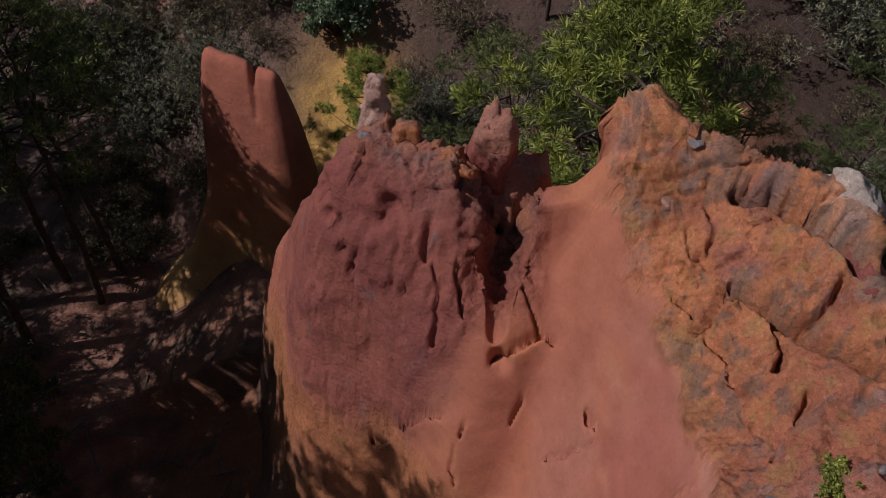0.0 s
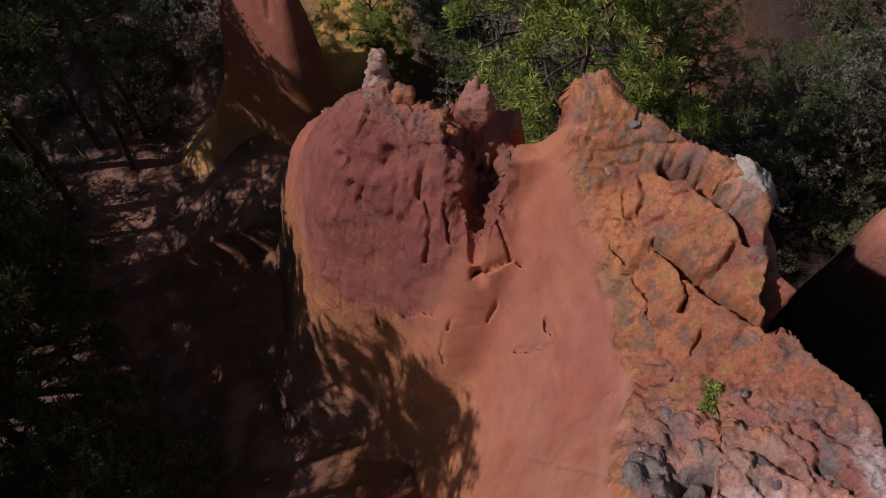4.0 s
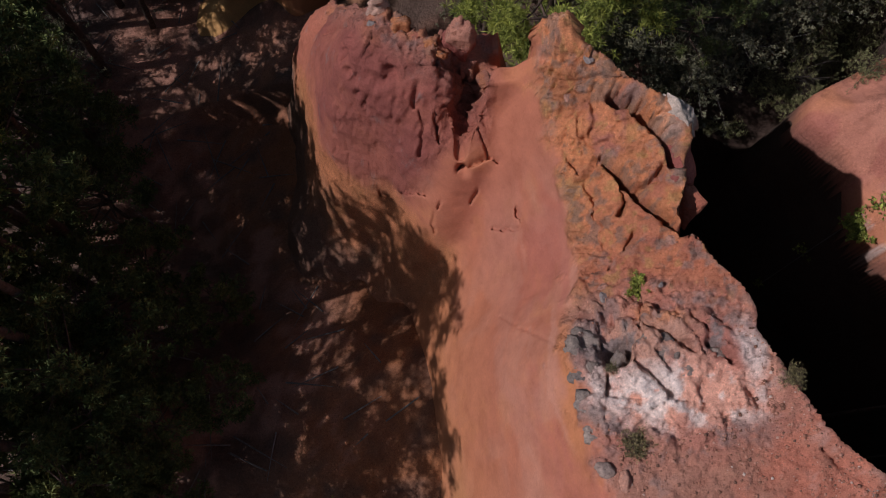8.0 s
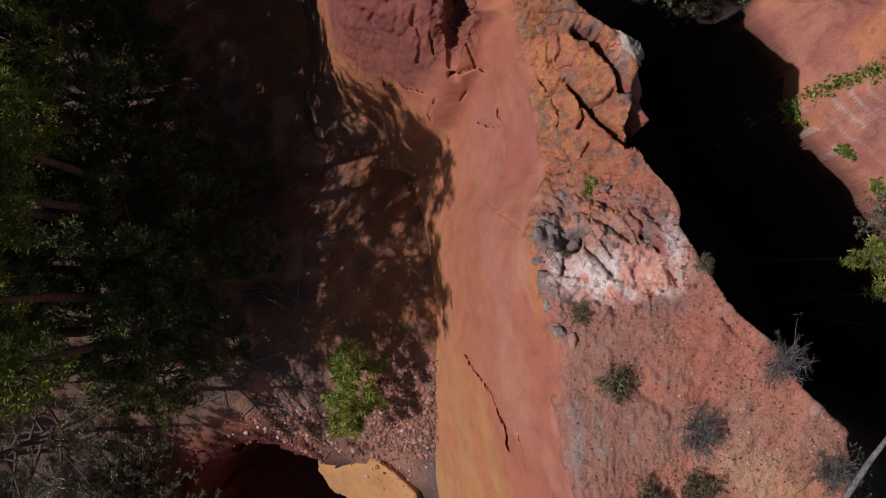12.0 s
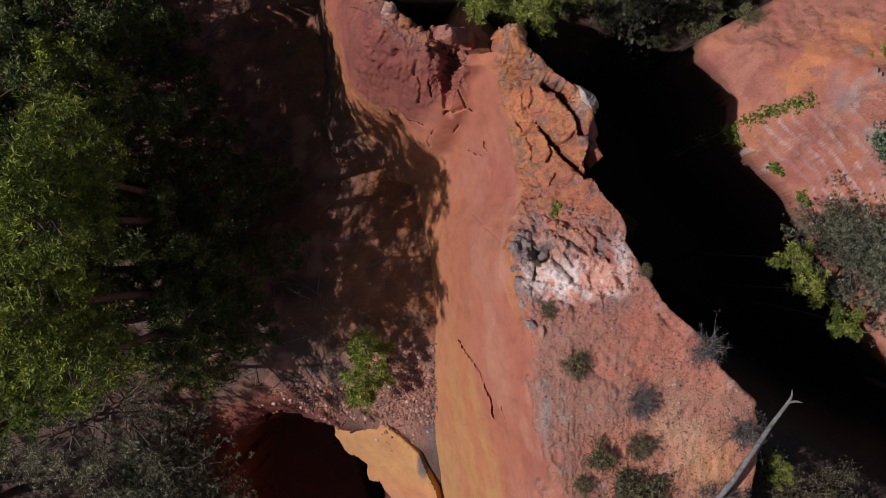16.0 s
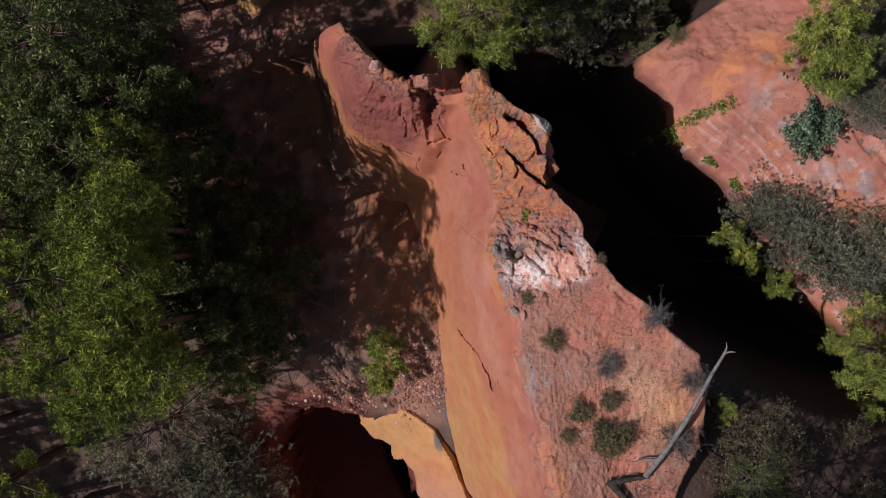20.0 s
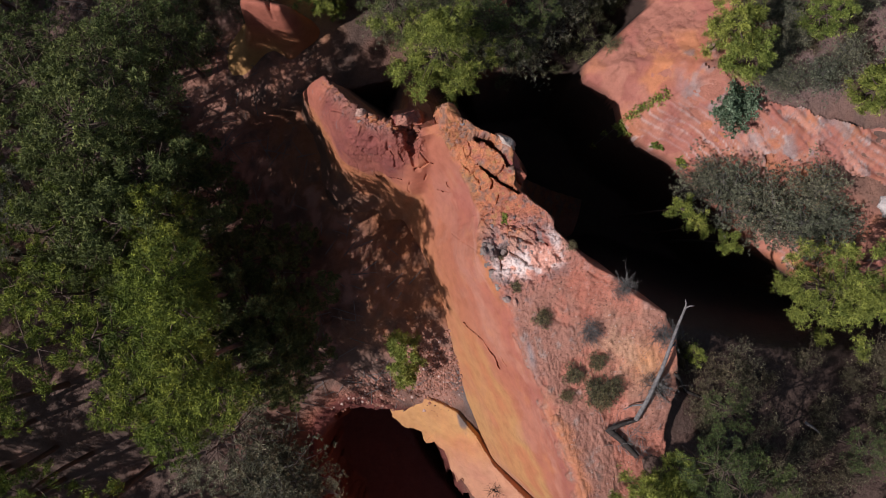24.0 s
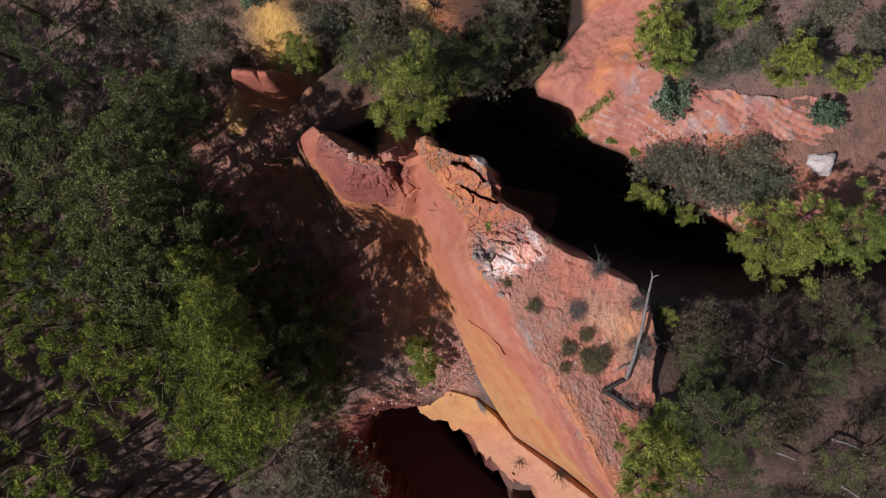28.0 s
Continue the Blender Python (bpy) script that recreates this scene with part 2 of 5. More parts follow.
def ridge_height(x, y):
    xs, zs, xe, ze = shoulder_x(y), shoulder_z(y), cliff_x(y), cliff_z(y)
    rough = fbm(x * 1.1, y * 1.1, 2.0, 5)
    xs = xs + 0.12 * fbm(x * 0.4, y * 1.3, 7.0, 3)
    xe = xe + 0.22 * fbm(x * 0.3, y * 1.6, 4.0, 4)
    t = np.clip((x - xs) / np.maximum(xe - xs, 0.2), 0, 1)
    top = zs + (ze - zs) * t
    # the smooth chute runs from the shoulder to the toe
    tx, tz = toe_x(y) + 0.1, toe_z(y) - 0.1
    d = np.clip(xs - x, 0, 30)
    run = np.clip(xs - tx, 0.4, 9)
    u = d / run
    sag = 0.35 - 0.3 * ramp(3.0, 4.6, y)
    fall = (zs - tz) * (sag * u * u + (1 - sag) * u)
    west = top - np.where(u < 1, fall, (zs - tz) * (1 + 0.9 * (u - 1)))
    body = np.where(x > xe, ze - 9.0 * (x - xe), west)
    # northern end of the main body
    brow = 7.9 - 0.55 * ramp(2.2, 2.0, x) - 0.45 * ramp(2.8, 3.05, x) * ramp(3.8, 3.3, x)
    body = body - 7.0 * np.clip(y - brow - 0.1 * rough, 0, 9)
    # the heart-shaped head
    d, high, side = line_distance(x, y, HEART)
    soft = 1.0 - 0.25 * ramp(0.0, 2.0, x - y + 7.2)
    foot = ramp(8.2, 6.2, y - 0.2 * x)
    fade = np.where(side < 0, 9.0 * d, heart_drop(d * soft) - 0.5 * foot * np.clip(d - 1.7, 0, 3.0) + (4.0 - 3.0 * foot) * np.clip(d - 3.2, 0, 30))
    head = high - fade - 0.45 * ramp(-1.5, -2.2, x) * ramp(9.3, 10.6, y) - 3.0 * np.clip(y - 11.0, 0, 3)
    z = smax(body, head, 0.15 + 0.5 * ramp(6.9, 6.0, y - 0.2 * x))
    # the saddle behind the gully, and the gully between head and shoulder
    wall = 2.1 + 0.25 * rough + 0.12 * fbm(x * 4, y * 4, 8.0, 3) - 7 * np.clip(np.abs(x - 0.95) - 0.5, 0, 9) - 6 * np.clip(np.abs(y - 7.95) - 0.2, 0, 9)
    z = smax(z, wall, 0.1)
    d, _, _ = line_distance(x, y, [(0.93, 7.75), (0.93, 7.4), (0.9, 6.9), (0.82, 6.35)])
    z = z - (0.22 + 0.58 * ramp(6.4, 7.3, y)) * np.exp(-(d / (0.10 + 0.2 * ramp(6.4, 7.5, y))) ** 4) * ramp(7.95, 7.6, y)
    # the flat sill east of the gully
    sill = 2.25 + 0.2 * rough - 5 * np.clip(np.abs(x - 1.55 - 0.15 * rough) - 0.34, 0, 9) - 2.6 * np.clip(np.abs(y - 7.28) - 0.15, 0, 9)
    z = smax(z, sill, 0.35)
    # the low rib beside the pit
    d, high, side = line_distance(x, y, WEDGE)
    rib = high - np.where(side < 0, 1.1 * np.sqrt(d * d + 0.04) + 0.12 * d * d + 12 * np.clip(d - 1.9 - 0.35 * rough - 0.5 * facets(x * 1.1, y * 1.1, 31), 0, 9), 2.4 * d) + 0.15 * rough
    return np.where(y < -2.5, np.maximum(z, rib), z)


def ridge_at(x, y):
    return float(ridge_height(np.array([[float(x)]]), np.array([[float(y)]]))[0, 0])


# the leaning pillar in the north-west
PILLAR = [(-4.3, 14.8, -2.15), (-3.7, 14.45, -2.1), (-3.05, 14.15, -2.2)]
pillar_drop = curve([0, 0.15, 0.4, 0.7, 1.2, 2.0, 3.2, 5.0], [0, 0.1, 1.3, 3.8, 5.8, 7.1, 8.6, 11.0], 0.1)


def pillar_height(x, y):
    d, high, _ = line_distance(x, y, PILLAR)
    a = np.arctan2(y - 14.5, x + 3.7)
    d = d * (1 + 0.16 * np.sin(a * 5 + 0.6 * (y - 14)) * ramp(0.3, 1.2, d)) - 0.35 * ramp(0.5, 3, d) * np.cos(a - 3.4)
    return high - pillar_drop(np.clip(d, 0, 9)) + 0.05 * fbm(x * 3, y * 3, 2.0, 3)


def built_grid(name, xs, ys, z, keep, colours, material, parent=None, crag=None):
    """A sheet over a grid, faces kept where keep holds, with a rock colour at every corner."""
    nx, ny = len(xs), len(ys)
    gx, gy = np.meshgrid(xs, ys)
    co = (z if z.ndim == 3 else np.stack([gx, gy, z], -1)).reshape(-1, 3)
    a = (np.arange(ny - 1)[:, None] * nx + np.arange(nx - 1)[None, :])
    ok = keep[:-1, :-1] | keep[1:, :-1] | keep[:-1, 1:] | keep[1:, 1:]
    a = a[ok]
    quads = np.stack([a, a + 1, a + nx + 1, a + nx], 1)
    used = np.zeros(len(co), bool)
    used[quads] = True
    remap = np.cumsum(used) - 1
    quads, co = remap[quads], co[used]
    me = bpy.data.meshes.new(name)
    me.vertices.add(len(co))
    me.vertices.foreach_set("co", co.astype(np.float32).ravel())
    me.loops.add(quads.size)
    me.loops.foreach_set("vertex_index", quads.astype(np.int32).ravel())
    me.polygons.add(len(quads))
    me.polygons.foreach_set("loop_start", np.arange(0, quads.size, 4, dtype=np.int32))
    me.polygons.foreach_set("use_smooth", np.ones(len(quads), bool))
    me.update(calc_edges=True)
    if colours is not None:
        at = me.color_attributes.new("rock", "FLOAT_COLOR", "POINT")
        c = np.concatenate([colours.reshape(-1, 3)[used], np.ones((len(co), 1))], 1)
        at.data.foreach_set("color", c.astype(np.float32).ravel())
    if crag is not None:
        at = me.attributes.new("crag", "FLOAT", "POINT")
        at.data.foreach_set("value", crag.reshape(-1)[used].astype(np.float32))
    me.materials.append(material)
    ob = new(name, me)
    ob.parent = parent
    return ob


# ---- materials ----
def material(name, rough=0.9):
    m = bpy.data.materials.new(name)
    m.use_nodes = True
    nodes, links = m.node_tree.nodes, m.node_tree.links
    bsdf = nodes["Principled BSDF"]
    bsdf.inputs["Roughness"].default_value = rough
    bsdf.inputs["Specular IOR Level"].default_value = 0.15
    return m, nodes, links, bsdf


def noise_node(nodes, links, where, scale, detail=6.0, rough=0.6):
    n = nodes.new("ShaderNodeTexNoise")
    n.inputs["Scale"].default_value, n.inputs["Detail"].default_value, n.inputs["Roughness"].default_value = scale, detail, rough
    links.new(where, n.inputs["Vector"])
    return n.outputs["Fac"]


def ramp_node(nodes, links, fac, stops):
    r = nodes.new("ShaderNodeValToRGB")
    e = r.color_ramp.elements
    while len(e) < len(stops):
        e.new(0.5)
    for el, (p, c) in zip(e, stops):
        el.position, el.color = p, (*c, 1)
    links.new(fac, r.inputs["Fac"])
    return r.outputs["Color"]


def mix_node(nodes, links, kind, fac, a, b):
    m = nodes.new("ShaderNodeMix")
    m.data_type, m.blend_type = "RGBA", kind
    for i, v in ((0, fac), (6, a), (7, b)):
        if isinstance(v, (int, float)):
            m.inputs[i].default_value = v
        elif isinstance(v, tuple):
            m.inputs[i].default_value = (*v, 1)
        else:
            links.new(v, m.inputs[i])
    return m.outputs[2]


def bump_node(nodes, links, height, strength, distance, under=None):
    b = nodes.new("ShaderNodeBump")
    b.inputs["Strength"].default_value, b.inputs["Distance"].default_value = strength, distance
    links.new(height, b.inputs["Height"])
    if under:
        links.new(under, b.inputs["Normal"])
    return b.outputs["Normal"]


def rock_material(name, fine=1.0):
    """Weathered ochre: the layer colours of the mesh, broken by blotches, grain, pits and hair cracks."""
    m, nodes, links, bsdf = material(name, 0.92)
    where = nodes.new("ShaderNodeTexCoord").outputs["Object"]
    at = nodes.new("ShaderNodeAttribute")
    at.attribute_name = "rock"
    crag = nodes.new("ShaderNodeAttribute")
    crag.attribute_name = "crag"

    def maths(kind, a, b, c=None):
        n = nodes.new("ShaderNodeMath")
        n.operation = kind
        for i, v in enumerate((a, b, c)):
            if v is None:
                continue
            if isinstance(v, (int, float)):
                n.inputs[i].default_value = v
            else:
                links.new(v, n.inputs[i])
        return n.outputs[0]

    blotch = ramp_node(nodes, links, noise_node(nodes, links, where, 2.0, 8, 0.68), [(0.3, (0.84, 0.81, 0.8)), (0.5, (1, 1, 1)), (0.72, (1.14, 1.12, 1.08))])
    grain = ramp_node(nodes, links, noise_node(nodes, links, where, 22, 8, 0.75), [(0.34, (0.52, 0.48, 0.46)), (0.45, (0.98, 0.98, 0.98)), (0.55, (1.06, 1.06, 1.06)), (0.66, (1.55, 1.52, 1.48))])
    c = mix_node(nodes, links, "MULTIPLY", 1.0, at.outputs["Color"], blotch)
    c = mix_node(nodes, links, "MULTIPLY", maths("MULTIPLY_ADD", crag.outputs["Fac"], 0.7, 0.2), c, grain)
    speck = ramp_node(nodes, links, noise_node(nodes, links, where, 75, 4, 0.7), [(0.3, (0.6, 0.57, 0.55)), (0.45, (1, 1, 1)), (0.58, (1.02, 1.02, 1.02)), (0.7, (1.5, 1.48, 1.45))])
    c = mix_node(nodes, links, "MULTIPLY", maths("MULTIPLY_ADD", crag.outputs["Fac"], 0.75, 0.1), c, speck)
    # hair cracks: thin edges of bent cells, kept only in patches
    bent = nodes.new("ShaderNodeVectorMath")
    bent.operation = "MULTIPLY_ADD"
    warp = nodes.new("ShaderNodeTexNoise")
    warp.inputs["Scale"].default_value, warp.inputs["Detail"].default_value = 3.0, 5.0
    links.new(where, warp.inputs["Vector"])
    links.new(warp.outputs["Color"], bent.inputs[0])
    bent.inputs[1].default_value = (0.22, 0.22, 0.22)
    links.new(where, bent.inputs[2])
    cell = nodes.new("ShaderNodeTexVoronoi")
    cell.inputs["Scale"].default_value = 2.3
    cell.feature = "DISTANCE_TO_EDGE"
    links.new(bent.outputs[0], cell.inputs["Vector"])
    gap = maths("SMOOTH_MIN", maths("DIVIDE", cell.outputs["Distance"], 0.035), 1.0, 0.2)
    patch = noise_node(nodes, links, where, 1.1, 3, 0.5)
    keep = maths("MULTIPLY", maths("MAXIMUM", maths("MULTIPLY_ADD", patch, 9.0, -5.0), 0.0), maths("MULTIPLY_ADD", crag.outputs["Fac"], 0.9, 0.12))
    split = maths("MULTIPLY", maths("SUBTRACT", gap, 1.0), maths("MINIMUM", keep, 1.0))
    pit = nodes.new("ShaderNodeTexVoronoi")
    pit.inputs["Scale"].default_value = 17.0
    links.new(bent.outputs[0], pit.inputs["Vector"])
    hollow = maths("MULTIPLY", maths("MINIMUM", pit.outputs["Distance"], 0.35), crag.outputs["Fac"])

    def scaled(height, gain, floor=0.22):
        return maths("MULTIPLY", height, maths("MULTIPLY_ADD", crag.outputs["Fac"], gain, floor))

    n = bump_node(nodes, links, scaled(noise_node(nodes, links, where, 3.2, 12, 0.62), 1.2), 0.6 * fine, 0.14)
    n = bump_node(nodes, links, scaled(noise_node(nodes, links, where, 15, 10, 0.75), 1.1, 0.12), 0.6 * fine, 0.035, n)
    n = bump_node(nodes, links, split, 0.3, 0.04, n)
    n = bump_node(nodes, links, hollow, 0.3, 0.03, n)
    n = bump_node(nodes, links, scaled(noise_node(nodes, links, where, 60, 5, 0.7), 0.9, 0.12), 0.35 * fine, 0.008, n)
    links.new(c, bsdf.inputs["Base Color"])
    links.new(n, bsdf.inputs["Normal"])
    return m


def leaf_material(name, dark, light, rough=0.6, glow=0.16):
    m, nodes, links, bsdf = material(name, rough)
    geo = nodes.new("ShaderNodeNewGeometry")
    c = ramp_node(nodes, links, geo.outputs["Random Per Island"], [(0.0, dark), (0.55, tuple(0.6 * a + 0.28 * b for a, b in zip(dark, light))), (1.0, light)])
    info = nodes.new("ShaderNodeObjectInfo")
    tint = ramp_node(nodes, links, info.outputs["Random"], [(0.0, (0.8, 0.86, 0.8)), (1.0, (1.15, 1.08, 0.95))])
    c = mix_node(nodes, links, "MULTIPLY", 1.0, c, tint)
    links.new(c, bsdf.inputs["Base Color"])
    thin = nodes.new("ShaderNodeBsdfTranslucent")
    links.new(c, thin.inputs["Color"])
    mix = nodes.new("ShaderNodeMixShader")
    mix.inputs[0].default_value = glow
    links.new(bsdf.outputs[0], mix.inputs[1])
    links.new(thin.outputs[0], mix.inputs[2])
    links.new(mix.outputs[0], nodes["Material Output"].inputs["Surface"])
    return m


def bark_material(name, dark, light):
    m, nodes, links, bsdf = material(name, 0.95)
    where = nodes.new("ShaderNodeTexCoord").outputs["Object"]
    c = ramp_node(nodes, links, noise_node(nodes, links, where, 9, 6, 0.7), [(0.3, dark), (0.7, light)])
    links.new(c, bsdf.inputs["Base Color"])
    links.new(bump_node(nodes, links, noise_node(nodes, links, where, 30, 6, 0.7), 0.6, 0.02), bsdf.inputs["Normal"])
    return m


ROCK = rock_material("ochre_rock")
SOIL = rock_material("forest_soil", 1.3)
PINE = leaf_material("pine_needles", (0.075, 0.1, 0.022), (0.315, 0.355, 0.066))
PINE_YOUNG = leaf_material("young_pine_needles", (0.13, 0.16, 0.04), (0.47, 0.50, 0.12))
GREY = leaf_material("grey_green_leaves", (0.10, 0.10, 0.07), (0.34, 0.325, 0.22))
OAK = leaf_material("oak_leaves", (0.09, 0.14, 0.08), (0.30, 0.37, 0.25))
HEATHER = leaf_material("brown_heather", (0.09, 0.075, 0.05), (0.29, 0.245, 0.155), 0.8, 0.1)
TWIG = bark_material("grey_twigs", (0.09, 0.075, 0.065), (0.24, 0.21, 0.19))
BARK = bark_material("pine_bark", (0.045, 0.032, 0.025), (0.16, 0.11, 0.085))
DEADWOOD = bark_material("weathered_dead_wood", (0.08, 0.068, 0.06), (0.27, 0.245, 0.225))

RED, MAROON, ORANGE, YELLOW = (np.array(c) for c in ((0.385, 0.132, 0.084), (0.235, 0.075, 0.06), (0.445, 0.172, 0.078), (0.465, 0.255, 0.10)))
PINK, WHITE, LICHEN, GRAVEL = (np.array(c) for c in ((0.49, 0.25, 0.18), (0.62, 0.54, 0.49), (0.17, 0.14, 0.13), (0.34, 0.165, 0.12)))
LITTER, EARTH, SAND = (np.array(c) for c in ((0.12, 0.078, 0.06), (0.33, 0.15, 0.095), (0.62, 0.36, 0.11)))


def blend(base, colour, amount):
    return base + (colour - base) * np.clip(amount, 0, 1)[..., None]


def mesh_of(name, verts, faces_idx, sides):
    me = bpy.data.meshes.new(name)
    me.vertices.add(len(verts))
    me.vertices.foreach_set("co", np.asarray(verts, np.float32).ravel())
    faces_idx = np.asarray(faces_idx, np.int32)
    me.loops.add(faces_idx.size)
    me.loops.foreach_set("vertex_index", faces_idx.ravel())
    me.polygons.add(len(faces_idx))
    me.polygons.foreach_set("loop_start", np.arange(0, faces_idx.size, sides, dtype=np.int32))
    me.update(calc_edges=True)
    return me


def part(name, me, mat, parent=None, label=""):
    me.materials.clear()
    me.materials.append(mat)
    ob = new(name, me)
    ob.parent = parent
    if label:
        ob["label"] = label
    return ob


# ---- the ground ----
def sheet_axis(*spans):
    out = []
    for a, b, step in spans:
        out.append(np.arange(a, b, step))
    return np.concatenate(out + [np.array([spans[-1][1]])])


gx_axis = sheet_axis((-600, -120, 60), (-120, -40, 8), (-40, -26, 1.0), (-26, 28, 0.16), (28, 44, 1.0), (44, 120, 8), (120, 600, 60))
gy_axis = sheet_axis((-600, -120, 60), (-120, -36, 8), (-36, -20, 1.0), (-20, 26, 0.16), (26, 46, 1.0), (46, 120, 8), (120, 600, 60))
gx, gy = np.meshgrid(gx_axis, gy_axis)
gz = ground_height(gx, gy)
far = ramp(30, 60, np.hypot(gx, gy))
gz = gz * (1 - far) + far * (-5 + 3 * fbm(gx * 0.02, gy * 0.02, 1.0, 3))
n1, n2 = fbm(gx * 0.5, gy * 0.5, 5.0, 4), fbm(gx * 2.1, gy * 2.1, 6.0, 4)
col = np.broadcast_to(LITTER, gx.shape + (3,)).copy()
col = blend(col, EARTH, ramp(0.0, 0.5, n1) * 0.3)
d, _, side = line_distance(gx, gy, EDGE_EAST)
d = d * side
col = blend(col, EARTH * np.array((0.8, 0.9, 1.0)), ramp(-12, -3, d) * ramp(14.0, 9.0, gy) * (0.45 + 0.5 * n2))
bare = ramp(0.15, 0.3, d) * ramp(4.0, 2.6, d + 1.2 * n1) * ramp(24, 15, gx) * ramp(12, 9.5, gy)
col = blend(col, 0.62 * RED + 0.33 * PINK, bare)
col = blend(col, ORANGE, bare * ramp(0.1, 0.5, n2) * 0.7)
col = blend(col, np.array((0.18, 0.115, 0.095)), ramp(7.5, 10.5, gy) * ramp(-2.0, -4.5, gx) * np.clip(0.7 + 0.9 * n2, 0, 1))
col = blend(col, EARTH * 1.1, ramp(5.0, 2.5, np.hypot(gx + 5.6, gy - 12.2) + 1.2 * n1) * np.clip(0.55 + n2, 0, 1))
sand = np.exp(-(np.hypot((gx + 2.1) / 1.2, (gy - 16.4) / 1.9)) ** 2 * 1.3) * 1.6 * (0.85 + 0.5 * n2)
sand = np.maximum(sand, np.exp(-(np.hypot((gx - 5.6) / 0.8, (gy - 14.4) / 1.3)) ** 2) * 1.3)
col = blend(col, SAND, sand)
col = blend(col, ORANGE * 0.95, ramp(1.15, 0.6, np.hypot((gx - 6.9) / 2.0, (gy - 13.6) / 2.9) + 0.4 * n2) * 0.95)
toe = toe_x(gy) - gx
under = ramp(5.5, 1.5, toe + 1.2 * n1) * ramp(-1.0, 0.5, toe + 0.6) * ramp(-1.5, 0.5, gy) * ramp(13, 9.5, gy)
col = blend(col, ORANGE * 0.7, under * np.clip(0.75 + 0.9 * n2, 0, 1))
col = blend(col, PINK * 0.75, ramp(9, 4, toe) * ramp(0.5, 2.5, toe) * ramp(0.05, 0.4, n2 + 0.5 * n1) * ramp(-6, -3, gy) * 0.8)
scree = ramp(2.6, 1.2, np.hypot((gx + 0.4) * 0.9, (gy + 2.0)) + 0.5 * n2)
col = blend(col, PINK * 0.85, scree * np.clip(0.6 + n2, 0, 1))
col = blend(col, LICHEN * 0.9, ramp(0.75, 0.4, line_distance(gx, gy, [(0.55, -2.6), (0.75, -3.3), (1.0, -4.0)])[0] + 0.25 * n2) * 0.9)
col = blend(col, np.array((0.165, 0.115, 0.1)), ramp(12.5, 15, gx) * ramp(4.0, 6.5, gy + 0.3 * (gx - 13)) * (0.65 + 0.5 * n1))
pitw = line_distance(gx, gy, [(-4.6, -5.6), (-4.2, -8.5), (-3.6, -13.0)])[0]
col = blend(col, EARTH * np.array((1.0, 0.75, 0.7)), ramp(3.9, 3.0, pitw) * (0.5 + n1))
# the pit's shade put into the colour: dark maroon below its rim
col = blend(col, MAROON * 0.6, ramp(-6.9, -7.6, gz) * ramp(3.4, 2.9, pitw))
col = blend(col, LITTER * 0.9, ramp(8.0, 9.5, gx) * ramp(-1.5, -3.5, gy) * (0.6 + 0.6 * n1))
# deep gorge floor: plain dark litter, toned down for the gorge's shade
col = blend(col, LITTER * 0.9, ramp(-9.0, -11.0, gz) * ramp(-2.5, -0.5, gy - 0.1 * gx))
# gorge wall under the eastern rim: its shade painted in dark brown
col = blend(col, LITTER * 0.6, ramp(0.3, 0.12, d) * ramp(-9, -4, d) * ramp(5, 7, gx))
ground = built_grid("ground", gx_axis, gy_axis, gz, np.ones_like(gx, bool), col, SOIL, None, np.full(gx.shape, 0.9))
tagged(ground, "forest floor of brown pine litter over red ochre earth", "ground", kind="structure")

# ---- the ridge ----
rx_axis = sheet_axis((-5.5, -3.3, 0.06), (-3.3, 5.2, 0.025), (5.2, 8.6, 0.045), (8.6, 13.0, 0.12))
ry_axis = sheet_axis((-15.0, -6.0, 0.08), (-6.0, 0.8, 0.042), (0.8, 9.6, 0.025), (9.6, 12.5, 0.05))
rx, ry = np.meshgrid(rx_axis, ry_axis)
rz = ridge_height(rx, ry)
floor_z = ground_height(rx, ry)
slope_y, slope_x = np.gradient(rz, ry_axis, rx_axis)
slope_x, slope_y = np.clip(slope_x, -6, 6), np.clip(slope_y, -6, 6)
steep = np.sqrt(1 + slope_x ** 2 + slope_y ** 2)
nrm = np.stack([-slope_x / steep, -slope_y / steep, 1 / steep], -1)
inner = rx - shoulder_x(ry)
wob = fbm(rx * 0.9, ry * 0.9, rz * 0.5, 4)
mid = fbm(rx * 2.6, ry * 2.6, rz * 2.6, 4)
tiny = fbm(rx * 8.0, ry * 8.0, rz * 8.0, 3)
dh, _, hs = line_distance(rx, ry, HEART)
head = ramp(3.0, 2.0, dh) * ramp(6.0, 6.7, ry - 0.3 * (rx - 0.5)) * ramp(1.45, 1.15, rx)
crest = ramp(-0.16, 0.2, inner + 0.34 * mid + 0.12 * tiny + 0.25 * wob + (0.3 * wob + 0.12 * mid) * ramp(1.0, -1.5, ry)) * ramp(8.6, 8.1, ry) * (1 - head)
north = ramp(2.7, 3.5, ry)
outcrop = crest * np.clip(1.55 - np.hypot((rx - 3.6) / 1.5, (ry - 2.15) / 1.0), 0, 0.75) / 0.75
gravel = crest * (1 - north) * (1 - outcrop)
slope = (1 - crest) * (1 - head)

# broken blocks, ribs and chips, pushed out along the surface
d1, d2, tone = cells(rx * 1.15 + 0.4 * mid + 0.2 * wob, ry * 1.15 + 0.4 * wob + 0.2 * tiny)
joint = np.clip((d2 - d1) / 0.12, 0, 1)
e1, e2, _ = cells(rx * 3.4 + 0.35 * mid, ry * 3.4 + 0.35 * wob + 0.5 * rz, 5)
chip = np.clip((e2 - e1) / 0.25, 0, 1)
crag = ridged(rx * 0.95, ry * 0.95, rz * 0.9, 5) - 0.66
sharp = ridged(rx * 3.3, ry * 3.3, rz * 3.3, 4) - 0.66
